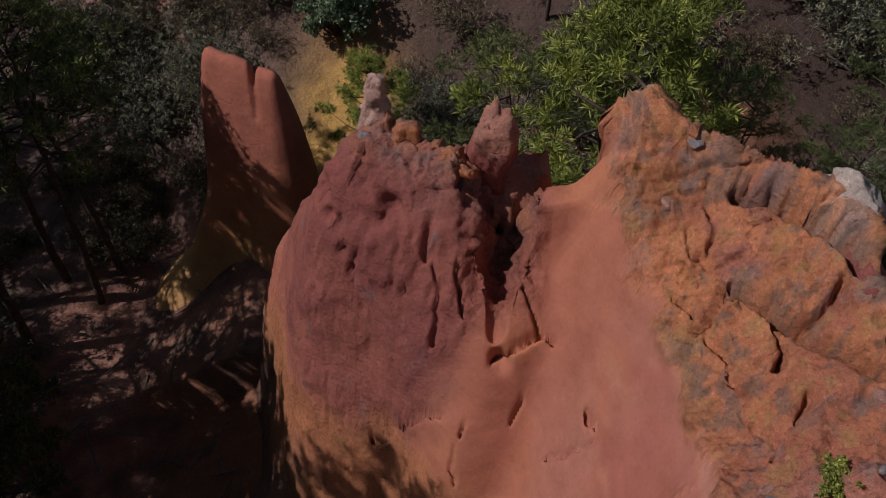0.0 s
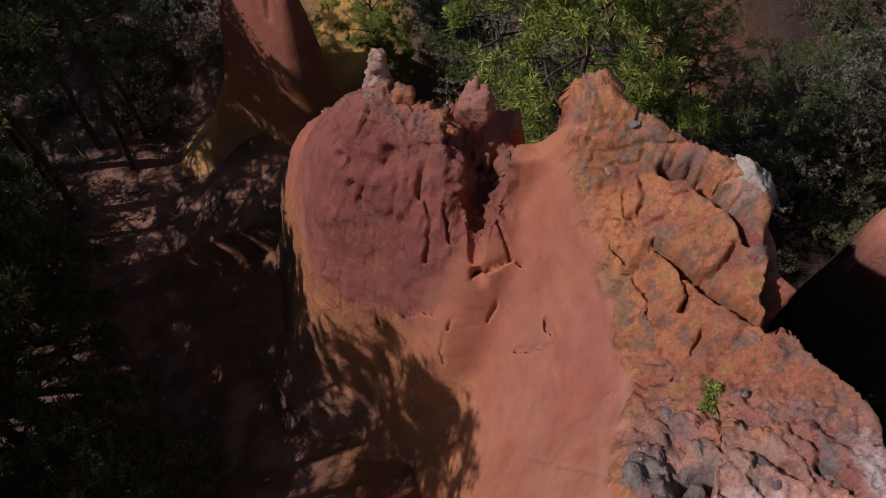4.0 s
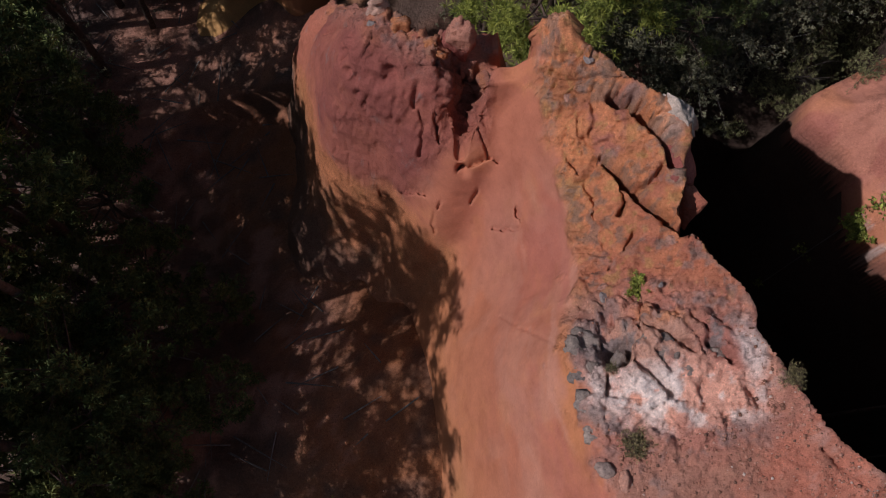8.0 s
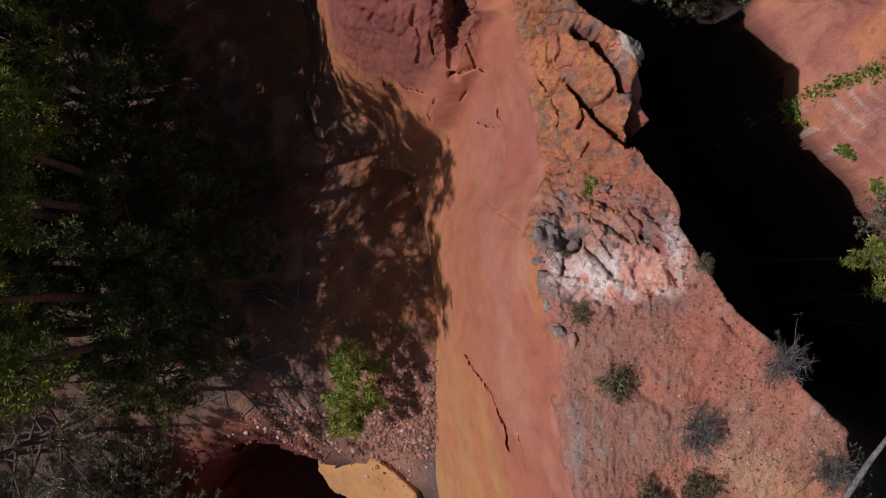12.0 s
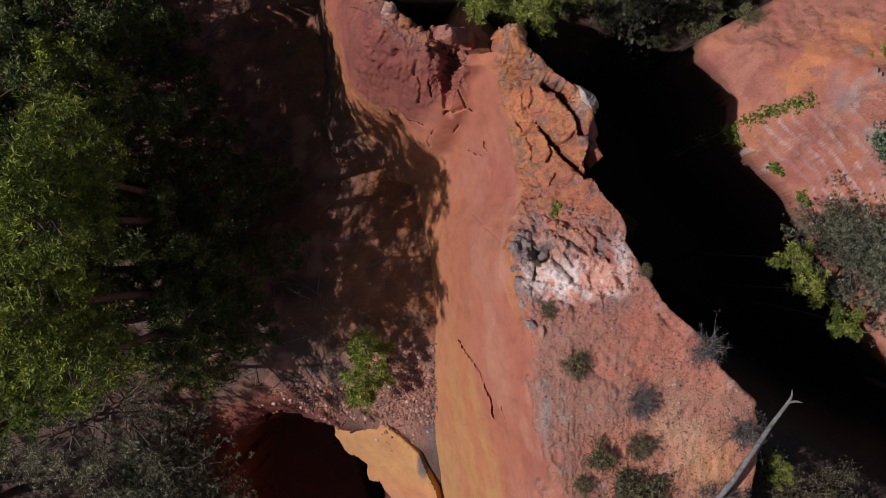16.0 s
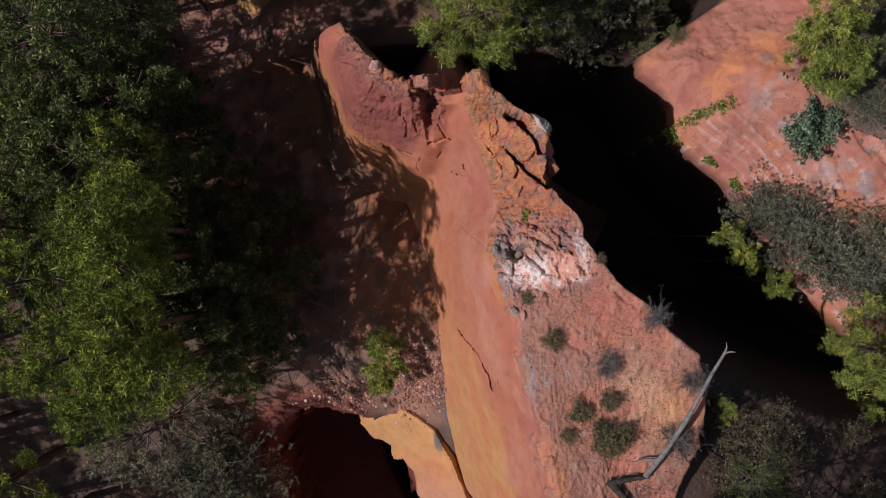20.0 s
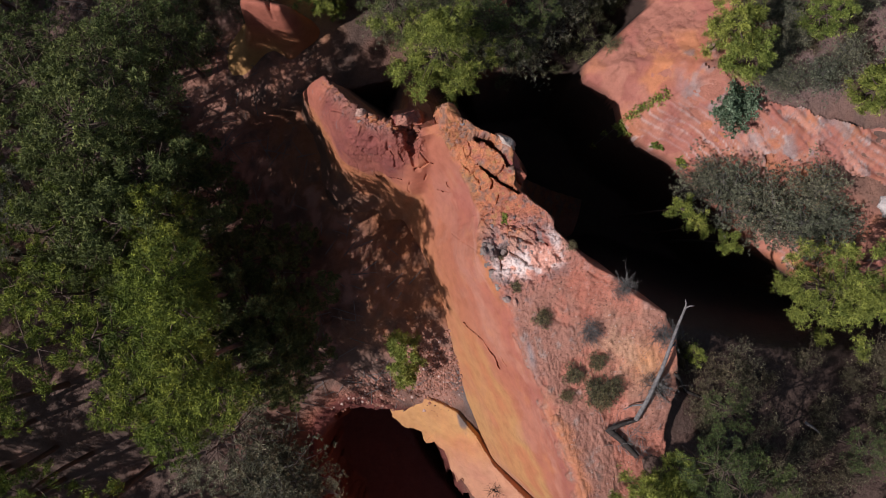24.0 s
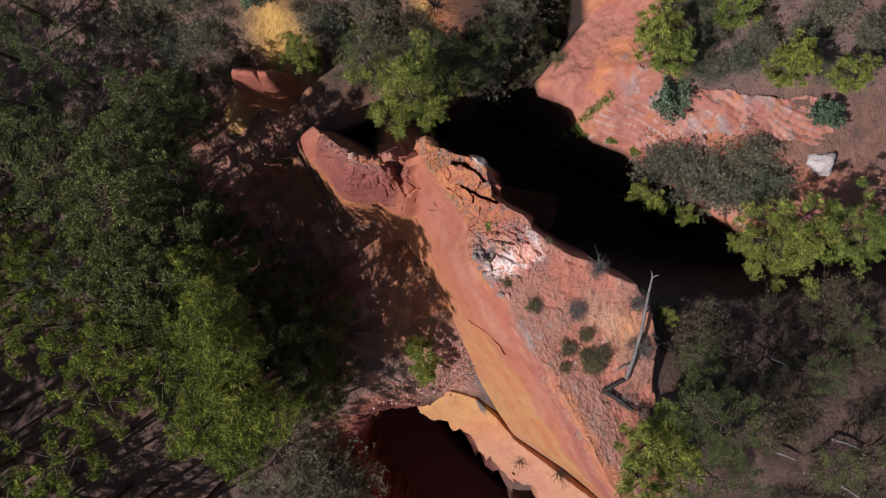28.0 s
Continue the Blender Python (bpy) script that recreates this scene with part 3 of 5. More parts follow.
slab = facets(rx * 1.0 + 0.22 * mid + 0.3 * wob, ry * 0.8 - 0.25 * rx + 0.22 * wob, 2)
flake = facets(rx * 2.9 + 0.25 * mid, ry * 2.5 + 0.25 * wob - 0.6 * rx, 6)
splinter = facets(rx * 11.0 + 0.3 * tiny, ry * 10.0 + 0.4 * mid, 13)
shard = facets(rx * 6.5 + 0.3 * mid, ry * 6.0 + 0.4 * wob, 9)
out = crest * north * (0.22 * crag + 0.19 * slab + 0.13 * flake + 0.075 * shard * ramp(-0.3, 0.1, mid) + 0.05 * (joint - 1) + 0.09 * sharp + 0.03 * tiny + 0.05 * splinter)
pale = ramp(1.25, 0.6, np.hypot((rx - 3.75) / 1.0, (ry - 1.75) / 0.6) + 0.3 * mid)
out += outcrop * (1 - 0.85 * pale) * (0.24 * crag + 0.22 * slab * ramp(4.5, 4.0, rx) + 0.15 * flake + 0.09 * shard + 0.04 * (joint - 1) + 0.08 * sharp + 0.03 * tiny + 0.06 * splinter)
out += outcrop * pale * (0.10 * mid + 0.10 * flake + 0.07 * shard + 0.03 * tiny + 0.05 * splinter)
out += gravel * (0.10 * wob + 0.05 * mid + 0.022 * tiny + 0.16 * np.clip(crag, 0, 1) + 0.045 * shard * ramp(-0.1, 0.3, mid) + 0.06 * sharp + 0.03 * splinter)
rough_head = head * ramp(0.15, 0.55, rx + 0.35 * mid) * ramp(6.3, 6.6, ry)
out += head * (0.10 * wob + 0.055 * mid + 0.016 * tiny) + head * (0.05 * flake * ramp(-0.2, 0.3, wob) + 0.03 * shard * ramp(0.0, 0.3, mid)) + rough_head * (0.14 * sharp + 0.10 * flake + 0.07 * shard + 0.10 * crag)
rim = head * ramp(0.7, 0.1, dh + 0.2 * mid)
out += rim * (0.22 * crag + 0.22 * sharp + 0.16 * flake + 0.08 * shard)
pocked = head * ramp(0.1, 0.45, mid + 0.25 * wob) * ramp(6.9, 7.3, ry)
out -= pocked * 0.07 * ramp(0.25, 0.05, e1)
out += slope * (0.03 * wob + 0.010 * mid + 0.003 * tiny)
# the knob on the dome and the crumbly band under it
knob = np.exp(-(np.hypot((rx - 2.5) / 0.46, (ry - 7.6) / 0.34)) ** 5) * (0.9 + 0.2 * flake)
out += 0.36 * knob - 0.14 * np.exp(-((ry - 7.08 + 0.1 * rx) / 0.16) ** 2) * crest
crumb = crest * np.exp(-(np.hypot((rx - 2.6) / 0.65, (ry - 6.8) / 0.35)) ** 4)
out += crumb * (0.10 * (chip - 0.6) + 0.03 * tiny)

# pits and holes: x, y, radius, depth
for hx, hy, hr, hd in ((-1.23, 7.98, 0.13, 0.22), (-1.32, 7.94, 0.08, 0.14), (-0.42, 7.5, 0.12, 0.2), (-0.52, 7.42, 0.09, 0.12), (-1.07, 7.6, 0.07, 0.1), (-1.04, 7.46, 0.06, 0.1), (-0.93, 7.33, 0.06, 0.09),
                       (-0.62, 7.45, 0.14, 0.07), (-1.42, 7.95, 0.06, 0.1), (-1.18, 7.72, 0.06, 0.1), (-0.85, 7.1, 0.05, 0.06), (0.86, 6.12, 0.13, 0.2), (3.05, 2.45, 0.17, 0.8), (3.16, 2.62, 0.12, 0.6),
                       (-0.3, 6.95, 0.05, 0.05), (-1.5, 7.5, 0.05, 0.05)):
    hz = ridge_at(hx, hy)
    out -= hd * np.exp(-(np.sqrt((rx - hx) ** 2 + (ry - hy) ** 2 + 0.7 * (rz - hz) ** 2) * (1 + 0.35 * mid) / hr) ** 3)

# small worn pits strewn over the face of the head
pits = np.random.default_rng(91)
for k in range(46):
    hx, hy, hr = pits.uniform(-1.55, 0.45), pits.uniform(6.75, 8.3), pits.uniform(0.022, 0.05)
    near = (np.abs(rx - hx) < 0.25) & (np.abs(ry - hy) < 0.25)
    out[near] -= head[near] * 0.8 * hr * np.exp(-(np.hypot(rx[near] - hx, (ry[near] - hy) * 1.4) * (1 + 0.5 * mid[near]) / hr) ** 3)

# cracks: a bent line, width, depth
CRACKS = [
    ([(3.1, 5.56), (3.32, 5.32), (3.48, 5.08), (3.68, 4.79), (3.89, 4.49), (4.15, 4.24)], 0.048, 1.0),
    ([(3.36, 5.16), (3.39, 4.9), (3.32, 4.73)], 0.03, 0.25),
    ([(3.2, 6.5), (3.47, 6.37), (3.65, 6.19), (3.9, 5.92), (4.05, 5.65), (4.1, 5.34)], 0.075, 0.8),
    ([(3.52, 5.06), (3.68, 5.1), (3.82, 5.19), (3.91, 5.32)], 0.04, 0.4),
    ([(3.36, 4.15), (3.42, 4.28), (3.48, 4.36)], 0.035, 0.25),
    ([(3.45, 2.84), (3.6, 2.78), (3.78, 2.67), (4.15, 2.48)], 0.05, 0.32),
    ([(4.35, 2.54), (4.5, 2.46), (4.66, 2.28)], 0.045, 0.28),
    ([(3.36, 2.31), (3.59, 2.1), (3.68, 1.98), (3.79, 1.81)], 0.05, 0.32),
    ([(3.53, 3.25), (3.66, 3.2), (3.82, 3.08)], 0.035, 0.2),
    ([(4.2, 2.93), (4.28, 2.86), (4.35, 2.74)], 0.03, 0.16),
    ([(4.82, 1.89), (4.9, 1.78), (4.95, 1.64)], 0.035, 0.2),
    ([(2.91, 2.12), (2.93, 1.98), (2.9, 1.82)], 0.022, 0.16),
    ([(2.55, 5.75), (2.68, 5.6), (2.72, 5.45)], 0.022, 0.08),
    ([(2.66, 6.35), (2.73, 6.1), (2.86, 5.95), (2.97, 5.82)], 0.028, 0.12),
    ([(0.03, 7.3), (0.0, 7.18), (-0.04, 7.04)], 0.045, 0.2),
    ([(0.02, 7.0), (0.1, 6.84), (0.12, 6.72), (0.13, 6.58)], 0.03, 0.14),
    ([(0.36, 6.86), (0.4, 6.7), (0.44, 6.54)], 0.02, 0.06),
    ([(1.82, 5.4), (1.81, 5.25), (1.87, 5.09), (1.84, 5.0), (1.66, 5.12), (1.44, 5.25)], 0.014, 0.055),
    ([(1.04, 5.77), (1.1, 5.84), (1.17, 5.9)], 0.014, 0.04),
    ([(0.31, 5.7), (0.3, 5.62), (0.35, 5.52)], 0.014, 0.04),
    ([(0.42, 5.76), (0.47, 5.82)], 0.014, 0.04),
    ([(-0.82, 6.55), (-0.54, 6.42), (-0.38, 6.37), (-0.24, 6.29), (0.17, 6.02)], 0.016, 0.09),
    ([(0.77, 6.13), (0.9, 6.14), (1.1, 6.2), (1.33, 6.27)], 0.016, 0.05),
    ([(1.11, 6.6), (1.2, 6.45), (1.32, 6.3), (1.5, 6.2)], 0.02, 0.07),
    ([(-1.78, 9.25), (-1.5, 8.98), (-1.35, 8.9), (-1.22, 8.7)], 0.045, 0.12),
    ([(1.55, 3.5), (1.75, 3.22), (2.0, 2.95), (2.28, 2.6)], 0.012, 0.018),
    ([(1.2, 0.0), (1.33, -0.28), (1.55, -0.5), (1.68, -0.7), (1.8, -1.0), (1.98, -1.3), (2.06, -1.85)], 0.022, 0.075),
    ([(2.2, -1.3), (2.3, -1.7)], 0.02, 0.035),
    ([(4.2, -0.22), (4.45, -0.45), (4.7, -0.56), (4.85, -0.75), (5.1, -0.66)], 0.04, 0.12),
    ([(5.75, 1.05), (6.0, 0.75), (6.3, 0.55)], 0.035, 0.12),
    ([(3.0, 4.3), (3.12, 4.05), (3.1, 3.85)], 0.03, 0.14),
    ([(2.75, 5.3), (2.95, 5.0), (3.0, 4.7)], 0.028, 0.12),
    ([(2.85, 6.5), (2.95, 6.2), (2.88, 5.95)], 0.03, 0.14),
]
drop = np.zeros_like(rx)
for line, width, depth in CRACKS:
    if width < 0.027:
        width, depth = max(width, 0.022), 2.4 * depth
    near = (np.abs(rx - np.mean([p[0] for p in line])) < 1.7) & (np.abs(ry - np.mean([p[1] for p in line])) < 1.7)
    dc = line_distance(rx[near] + 0.05 * mid[near] + 0.025 * tiny[near], ry[near] + 0.05 * wob[near] + 0.025 * tiny[near], line)[0]
    cut = np.exp(-(dc / width) ** 2) * (1.0 if depth > 0.4 else np.clip(0.75 + 0.7 * mid[near], 0.2, 1.3))
    drop[near] = np.maximum(drop[near], depth * cut * np.clip(steep[near], 1, 2.2))

# rock layers and weathering
band_z = curve([-9, -6, -1, 0.5, 3, 6, 9, 11], [1.2, 1.0, 0.3, -1.5, -1.8, -1.9, -2.3, -5.0])
pat1 = fbm(rx * 1.5, ry * 1.5, rz * 1.5 + 21.0, 5, 0.6)
pat2 = fbm(rx * 1.1, ry * 1.1, rz + 42.0, 5, 0.6)
grey = fbm(rx * 3.4, ry * 3.4, rz * 3.4 + 63.0, 5, 0.65)
rcol = np.broadcast_to(RED, rx.shape + (3,)).copy()
rcol = blend(rcol, PINK * 0.88, 0.4 * ramp(-0.1, 0.5, wob) * slope)
rcol = blend(rcol, ORANGE, (0.2 + 0.4 * ramp(0.1, 0.5, pat2)) * slope)
rcol = blend(rcol, MAROON * 1.15, slope * ramp(-0.8, -0.25, inner) * ramp(0.0, -4.0, ry) * 0.7)
rcol = blend(rcol, MAROON * 1.25, slope * np.exp(-((ry - 4.8) / 1.3) ** 2) * ramp(-2.2, -1.0, inner) * 0.3)
rcol = blend(rcol, MAROON, head * np.clip(0.85 + 0.4 * wob + 0.2 * mid, 0, 1) * ramp(-3.0, -0.5, rz))
rcol = blend(rcol, RED * 0.9, head * ramp(0.1, 0.5, pat1) * 0.6)
rcol = blend(rcol, LICHEN * 1.3, head * ramp(0.3, 0.55, grey) * 0.45)
yellow = ramp(0.5, -0.5, rz - band_z(ry) + 0.7 * wob + 0.15 * mid) * (1 - crest)
rcol = blend(rcol, ORANGE, yellow * 0.9)
rcol = blend(rcol, YELLOW, yellow * ramp(-0.6, 0.25, wob + 0.25 * np.sin(3.0 * rz)) * ramp(1.5, -0.5, ry) * 0.95)
rcol = blend(rcol, YELLOW * 0.85, yellow * ramp(3.0, 5.0, ry) * ramp(0.0, 0.4, pat1) * 0.25)
rcol = blend(rcol, LITTER * 1.2, yellow * ramp(3.0, 5.0, ry) * ramp(-3.5, -6.0, rz + 1.5 * pat2) * 0.8)
streak = fbm(inner * 3.0 + 1.4 * wob, ry * 0.5 + 0.6 * wob, 77.0, 4)
rcol = blend(rcol, PINK * 0.95, slope * ramp(0.05, 0.4, streak) * ramp(6.5, 5.0, ry) * 0.22)
rcol = blend(rcol, MAROON * 1.25, slope * ramp(0.1, 0.4, -streak) * ramp(-1.6, -0.6, inner) * 0.25)
rcol = blend(rcol, ORANGE * 1.05, slope * ramp(-0.9, -1.9, inner + 0.3 * wob) * ramp(6.0, 4.5, ry) * 0.5)
rcol = blend(rcol, ORANGE * 1.28, crest * north * np.clip(0.8 + 0.5 * mid, 0, 1))
rcol = blend(rcol, YELLOW * 0.95, crest * north * ramp(0.1, 0.35, pat1) * 0.7)
rcol = blend(rcol, MAROON * np.array((1.3, 1.5, 1.9)), crest * north * ramp(0.12, 0.3, fbm(rx * 1.9, ry * 1.9, rz + 88.0, 4)) * 0.5)
rcol = blend(rcol, RED, crest * north * ramp(0.05, 0.35, pat2) * 0.6)
rcol = blend(rcol, RED * 1.05, crest * north * ramp(5.6, 4.0, ry + 0.6 * wob) * 0.65)
rcol = blend(rcol, ORANGE * 0.85, crumb * 0.9)
rcol = blend(rcol, PINK * 0.8, rim * 0.45)
rcol = blend(rcol, ORANGE, rim * ramp(0.0, 0.4, mid) * 0.6)
rcol = blend(rcol, np.array((0.30, 0.235, 0.20)), crest * north * ramp(-0.05, 0.3, grey + 0.3 * ramp(1.1, 0.2, cliff_x(ry) - rx) - 0.25) * 0.4)
rcol = blend(rcol, LICHEN, (crest * north * ramp(0.1, 0.4, grey + 0.15 * ramp(2.8, 3.8, rx)) + rim * ramp(0.15, 0.35, grey)) * 0.35)
spot = fbm(rx * 5.2, ry * 5.2, rz * 5.2 + 12.0, 4, 0.6)
rcol = blend(rcol, ORANGE * 1.3, crest * north * ramp(-0.1, 0.25, fbm(rx * 2.3, ry * 2.3, rz * 2.3 + 5.0, 4, 0.6)) * ramp(3.6, 4.6, ry) * 0.75)
rcol = blend(rcol, np.array((0.19, 0.135, 0.105)), crest * north * ramp(0.2, 0.32, spot + 0.3 * wob + 0.15 * mid) * 0.6)
rcol = blend(rcol, YELLOW * 0.9, crest * north * ramp(0.26, 0.36, -spot - 0.1 * wob) * 0.6)
lines = fbm(inner * 9.0 + 1.2 * wob, ry * 1.1 + 0.4 * mid, 19.0, 3)
rcol = blend(rcol, MAROON * 1.5, slope * ramp(0.12, 0.3, lines) * ramp(-1.1, -0.2, inner) * ramp(6.0, 4.5, ry) * 0.35)
rcol = blend(rcol, PINK, slope * ramp(0.15, 0.35, -lines) * ramp(-1.1, -0.2, inner) * ramp(6.0, 4.5, ry) * 0.35)
rcol = blend(rcol, RED * 0.88 + PINK * 0.24, gravel * 0.9)
rcol = blend(rcol, RED * 1.02, gravel * np.exp(-(np.hypot((rx - 4.9) / 1.3, (ry - 0.6) / 1.0)) ** 2) * 0.8)
rcol = blend(rcol, GRAVEL * np.array((0.95, 0.98, 0.95)), gravel * ramp(-0.1, 0.4, wob + 0.4 * mid + 0.5 * ramp(4.8, 3.4, rx + 0.15 * ry)) * 0.8)
rcol = blend(rcol, np.array((0.30, 0.20, 0.155)), gravel * ramp(0.2, 0.45, grey + 0.25 * wob) * ramp(5.5, 4.0, rx) * ramp(0.4, -0.8, ry) * 0.7)
rcol = blend(rcol, WHITE * 0.9, gravel * ramp(0.25, 0.5, grey) * 0.15)
rcol = blend(rcol, LICHEN * 1.5, gravel * ramp(0.1, 0.4, -grey) * ramp(3.9, 3.3, rx - 0.1 * ry) * 0.4)
rcol = blend(rcol, SAND * np.array((1.0, 0.85, 1.2)), gravel * np.exp(-(np.hypot(rx - 7.0, ry + 2.5) / 0.7) ** 2) * 0.7)
rcol = blend(rcol, np.array((0.42, 0.23, 0.165)), outcrop * 0.9)
rcol = blend(rcol, MAROON * 1.25, outcrop * ramp(-0.1, 0.3, pat2) * 0.7)
rcol = blend(rcol, ORANGE, outcrop * ramp(2.5, 2.9, ry) * ramp(0.1, 0.35, pat1) * 0.7)
rcol = blend(rcol, LICHEN * 1.1, outcrop * ramp(0.0, 0.3, grey + 0.6 * ramp(3.2, 2.6, rx)) * 0.85)
rim_s = np.exp(-((inner - 0.1 - 0.35 * mid + 0.2 * wob) / 0.22) ** 2) * ramp(-2.0, -4.0, ry)
rcol = blend(rcol, ORANGE * 1.15, rim_s * 0.7)
rcol = blend(rcol, np.array((0.52, 0.30, 0.18)), gravel * np.exp(-(np.hypot((rx - 6.2) / 1.0, (ry + 2.0) / 1.3)) ** 2) * np.clip(0.6 + mid, 0, 1) * 0.8)
rib_s = ramp(-3.0, -4.5, rz) * ramp(-3.0, -3.6, ry)
rcol = blend(rcol, YELLOW, rib_s * ramp(-6.2, -5.0, ry + 0.5 * wob) * 0.6)
rcol = blend(rcol, PINK * 0.9, rib_s * ramp(-5.4, -7.4, ry + 0.6 * wob + 0.4 * mid) * 0.5)
rcol = blend(rcol, LICHEN * 0.8, ramp(1.0, 0.5, np.hypot((rx - 0.05) / 0.24, (ry + 4.5) / 0.75) + 0.5 * mid) * 0.9)
chalk = outcrop * ramp(1.25, 0.55, np.hypot((rx - 3.85) / 1.35, (ry - 1.85) / 0.55) + 0.45 * mid + 0.2 * grey)
rcol = blend(rcol, PINK * 1.25, chalk * 0.95)
rcol = blend(rcol, WHITE * 1.1, chalk * ramp(-0.1, 0.25, grey + 0.4 * ramp(4.1, 3.2, rx)) * 0.8)
rcol = blend(rcol, WHITE, outcrop * ramp(0.95, 0.3, np.hypot((rx - 4.9) / 0.3, (ry - 2.5) / 0.7) + 0.5 * mid + 0.3 * grey) * 0.7)
rcol = blend(rcol, ORANGE, ramp(0.16, 0.02, np.abs(inner + 0.1 + 0.12 * mid)) * ramp(0.5, 1.2, ry) * ramp(3.4, 2.6, ry) * 0.9)
rcol = blend(rcol, LICHEN * 1.7, np.exp(-(np.hypot((rx - 3.15) / 0.10, (ry + 1.3) / 0.5) ** 2)) * 0.8)
rcol = np.where((crest * np.maximum(north, outcrop))[..., None] > 0.5, rcol * np.where(outcrop > 0.3, 1.12, 0.9)[..., None], rcol)
boulder_top = ramp(1.1, 0.8, np.hypot((rx - 4.08) / 0.24, (ry - 6.1) / 0.36) + 0.25 * mid)
rcol = blend(rcol, np.array((0.52, 0.40, 0.32)), boulder_top * 0.2)
crag_map = np.clip(crest * north * 0.95 + outcrop + 0.75 * gravel + rim + 0.5 * head + 0.5 * rough_head + 0.06 + 0.8 * yellow * ramp(3.5, 5.0, ry), 0, 1.2)
brink = cliff_x(ry) + 0.22 * fbm(rx * 0.3, ry * 1.6, 4.0, 4)
out *= np.where(inner > 0.4, ramp(5.0, 2.2, steep), 1.0) * ramp(0.04, -0.1, rx - brink) * ramp(0.35, 0.0, np.where((hs < 0) & (dh < 3) & (rx < 1.3), dh, 0))
push = np.stack([rx, ry, rz], -1) + nrm * out[..., None]
push[..., 2] -= drop
ridge = built_grid("rock_ridge", rx_axis, ry_axis, push, rz > floor_z - 0.5, rcol, ROCK, None, crag_map)
tagged(ridge, "long fin of smooth red ochre rock with a craggy crest", "rock formation")


def surface_at(x, y):
    return push[np.clip(np.searchsorted(ry_axis, y), 0, len(ry_axis) - 1), np.clip(np.searchsorted(rx_axis, x), 0, len(rx_axis) - 1), 2]


def stone(name, seed, x, y, z, size, colour, parent=None, rough=0.3, label="", turn=0.0, cut=3, low=None):
    """A broken, angular stone: a ball cut by random planes, its faces pitted."""
    bm = bmesh.new()
    bmesh.ops.create_icosphere(bm, subdivisions=cut, radius=1.0)
    co = np.array([v.co for v in bm.verts])
    rs = np.random.default_rng(seed)
    k = np.ones(len(co))
    for _ in range(11):
        n = rs.normal(size=3)
        n /= np.linalg.norm(n)
        k = np.minimum(k, rs.uniform(0.42, 0.85) / np.maximum(co @ n, 0.05))
    k = k * (1 + 0.5 * rough * fbm(co[:, 0] * 1.7 + seed, co[:, 1] * 1.7, co[:, 2] * 1.7, 4) + 0.5 * rough * (ridged(co[:, 0] * 4, co[:, 1] * 4 + seed, co[:, 2] * 4, 3) - 0.6))
    for v, q, c in zip(bm.verts, k, co):
        v.co = Vector((c[0] * size[0] * q, c[1] * size[1] * q, c[2] * size[2] * q)) * 1.2
    for f in bm.faces:
        f.smooth = cut > 2
    me = bpy.data.meshes.new(name)
    bm.to_mesh(me)
    bm.free()
    at = me.color_attributes.new("rock", "FLOAT_COLOR", "POINT")
    g = fbm(co[:, 0] * 1.6, co[:, 1] * 1.6 + seed, co[:, 2] * 1.6, 4)
    c = blend(np.broadcast_to(np.array(colour), co.shape).copy(), LICHEN, ramp(0.1, 0.45, g) * 0.6)
    c = blend(c, np.array(colour) * 1.15, ramp(0.2, 0.5, -g) * 0.5)
    if low is not None:
        c = blend(c, np.array(low), ramp(0.35, -0.1, co[:, 2] + 0.4 * g))
    at.data.foreach_set("color", np.concatenate([c, np.ones((len(c), 1))], 1).astype(np.float32).ravel())
    at = me.attributes.new("crag", "FLOAT", "POINT")
    at.data.foreach_set("value", np.ones(len(c), np.float32))
    ob = part(name, me, ROCK, parent, label)
    ob.matrix_basis = pose(x, y, z, 0, 0, turn)
    return ob


def spire(seed, x, y, foot, top, radius, low, high, label, taper=0.5, lean=(0.0, 0.0)):
    """One worn column of rock, swollen and pinched on its way up, with a broken head."""
    rings, around = 34, 30
    t = np.linspace(0, 1, rings)[:, None]
    a = np.linspace(0, 2 * math.pi, around, endpoint=False)[None, :]
    ux, uy = np.cos(a) + 0 * t, np.sin(a) + 0 * t
    uz = t * (top - foot) / radius + 0 * a
    k = 1.25 - taper * t + 0.16 * fbm(ux * 0.9 + seed, uy * 0.9, uz * 0.5, 4) + 0.8 * (ridged(ux * 1.1, uy * 1.1 + seed, uz * 0.8, 5) - 0.66) + 0.25 * facets(np.arctan2(uy, ux) * 1.2 + seed, uz * 1.5, seed)
    k = k * np.sqrt(np.clip(1 - np.clip((t - 0.86) / 0.14, 0, 1) ** 4, 0.0, 1))
    co = np.stack([x + radius * k * ux + lean[0] * t, y + 0.7 * radius * k * uy + lean[1] * t, foot + (top - foot) * t + 0 * a], -1).reshape(-1, 3)
    faces = []
    for i in range(rings - 1):
        for s in range(around):
            b = i * around + (s + 1) % around
            faces.append((i * around + s, b, b + around, i * around + s + around))
    me = mesh_of("spire", co, faces, 4)
    me.polygons.foreach_set("use_smooth", np.ones(len(faces), bool))
    g = fbm(co[:, 0] * 5, co[:, 1] * 5, co[:, 2] * 5, 4)
    c = blend(np.broadcast_to(np.array(low), co.shape).copy(), np.array(high), ramp(0.25, 0.5, np.repeat(t[:, 0], around) + 0.25 * g))
    c = blend(c, LICHEN, ramp(0.1, 0.4, g) * 0.5)
    at = me.color_attributes.new("rock", "FLOAT_COLOR", "POINT")
    at.data.foreach_set("color", np.concatenate([c, np.ones((len(c), 1))], 1).astype(np.float32).ravel())
    at = me.attributes.new("crag", "FLOAT", "POINT")
    at.data.foreach_set("value", np.ones(len(c), np.float32))
    return part("spire", me, ROCK, ridge, label)


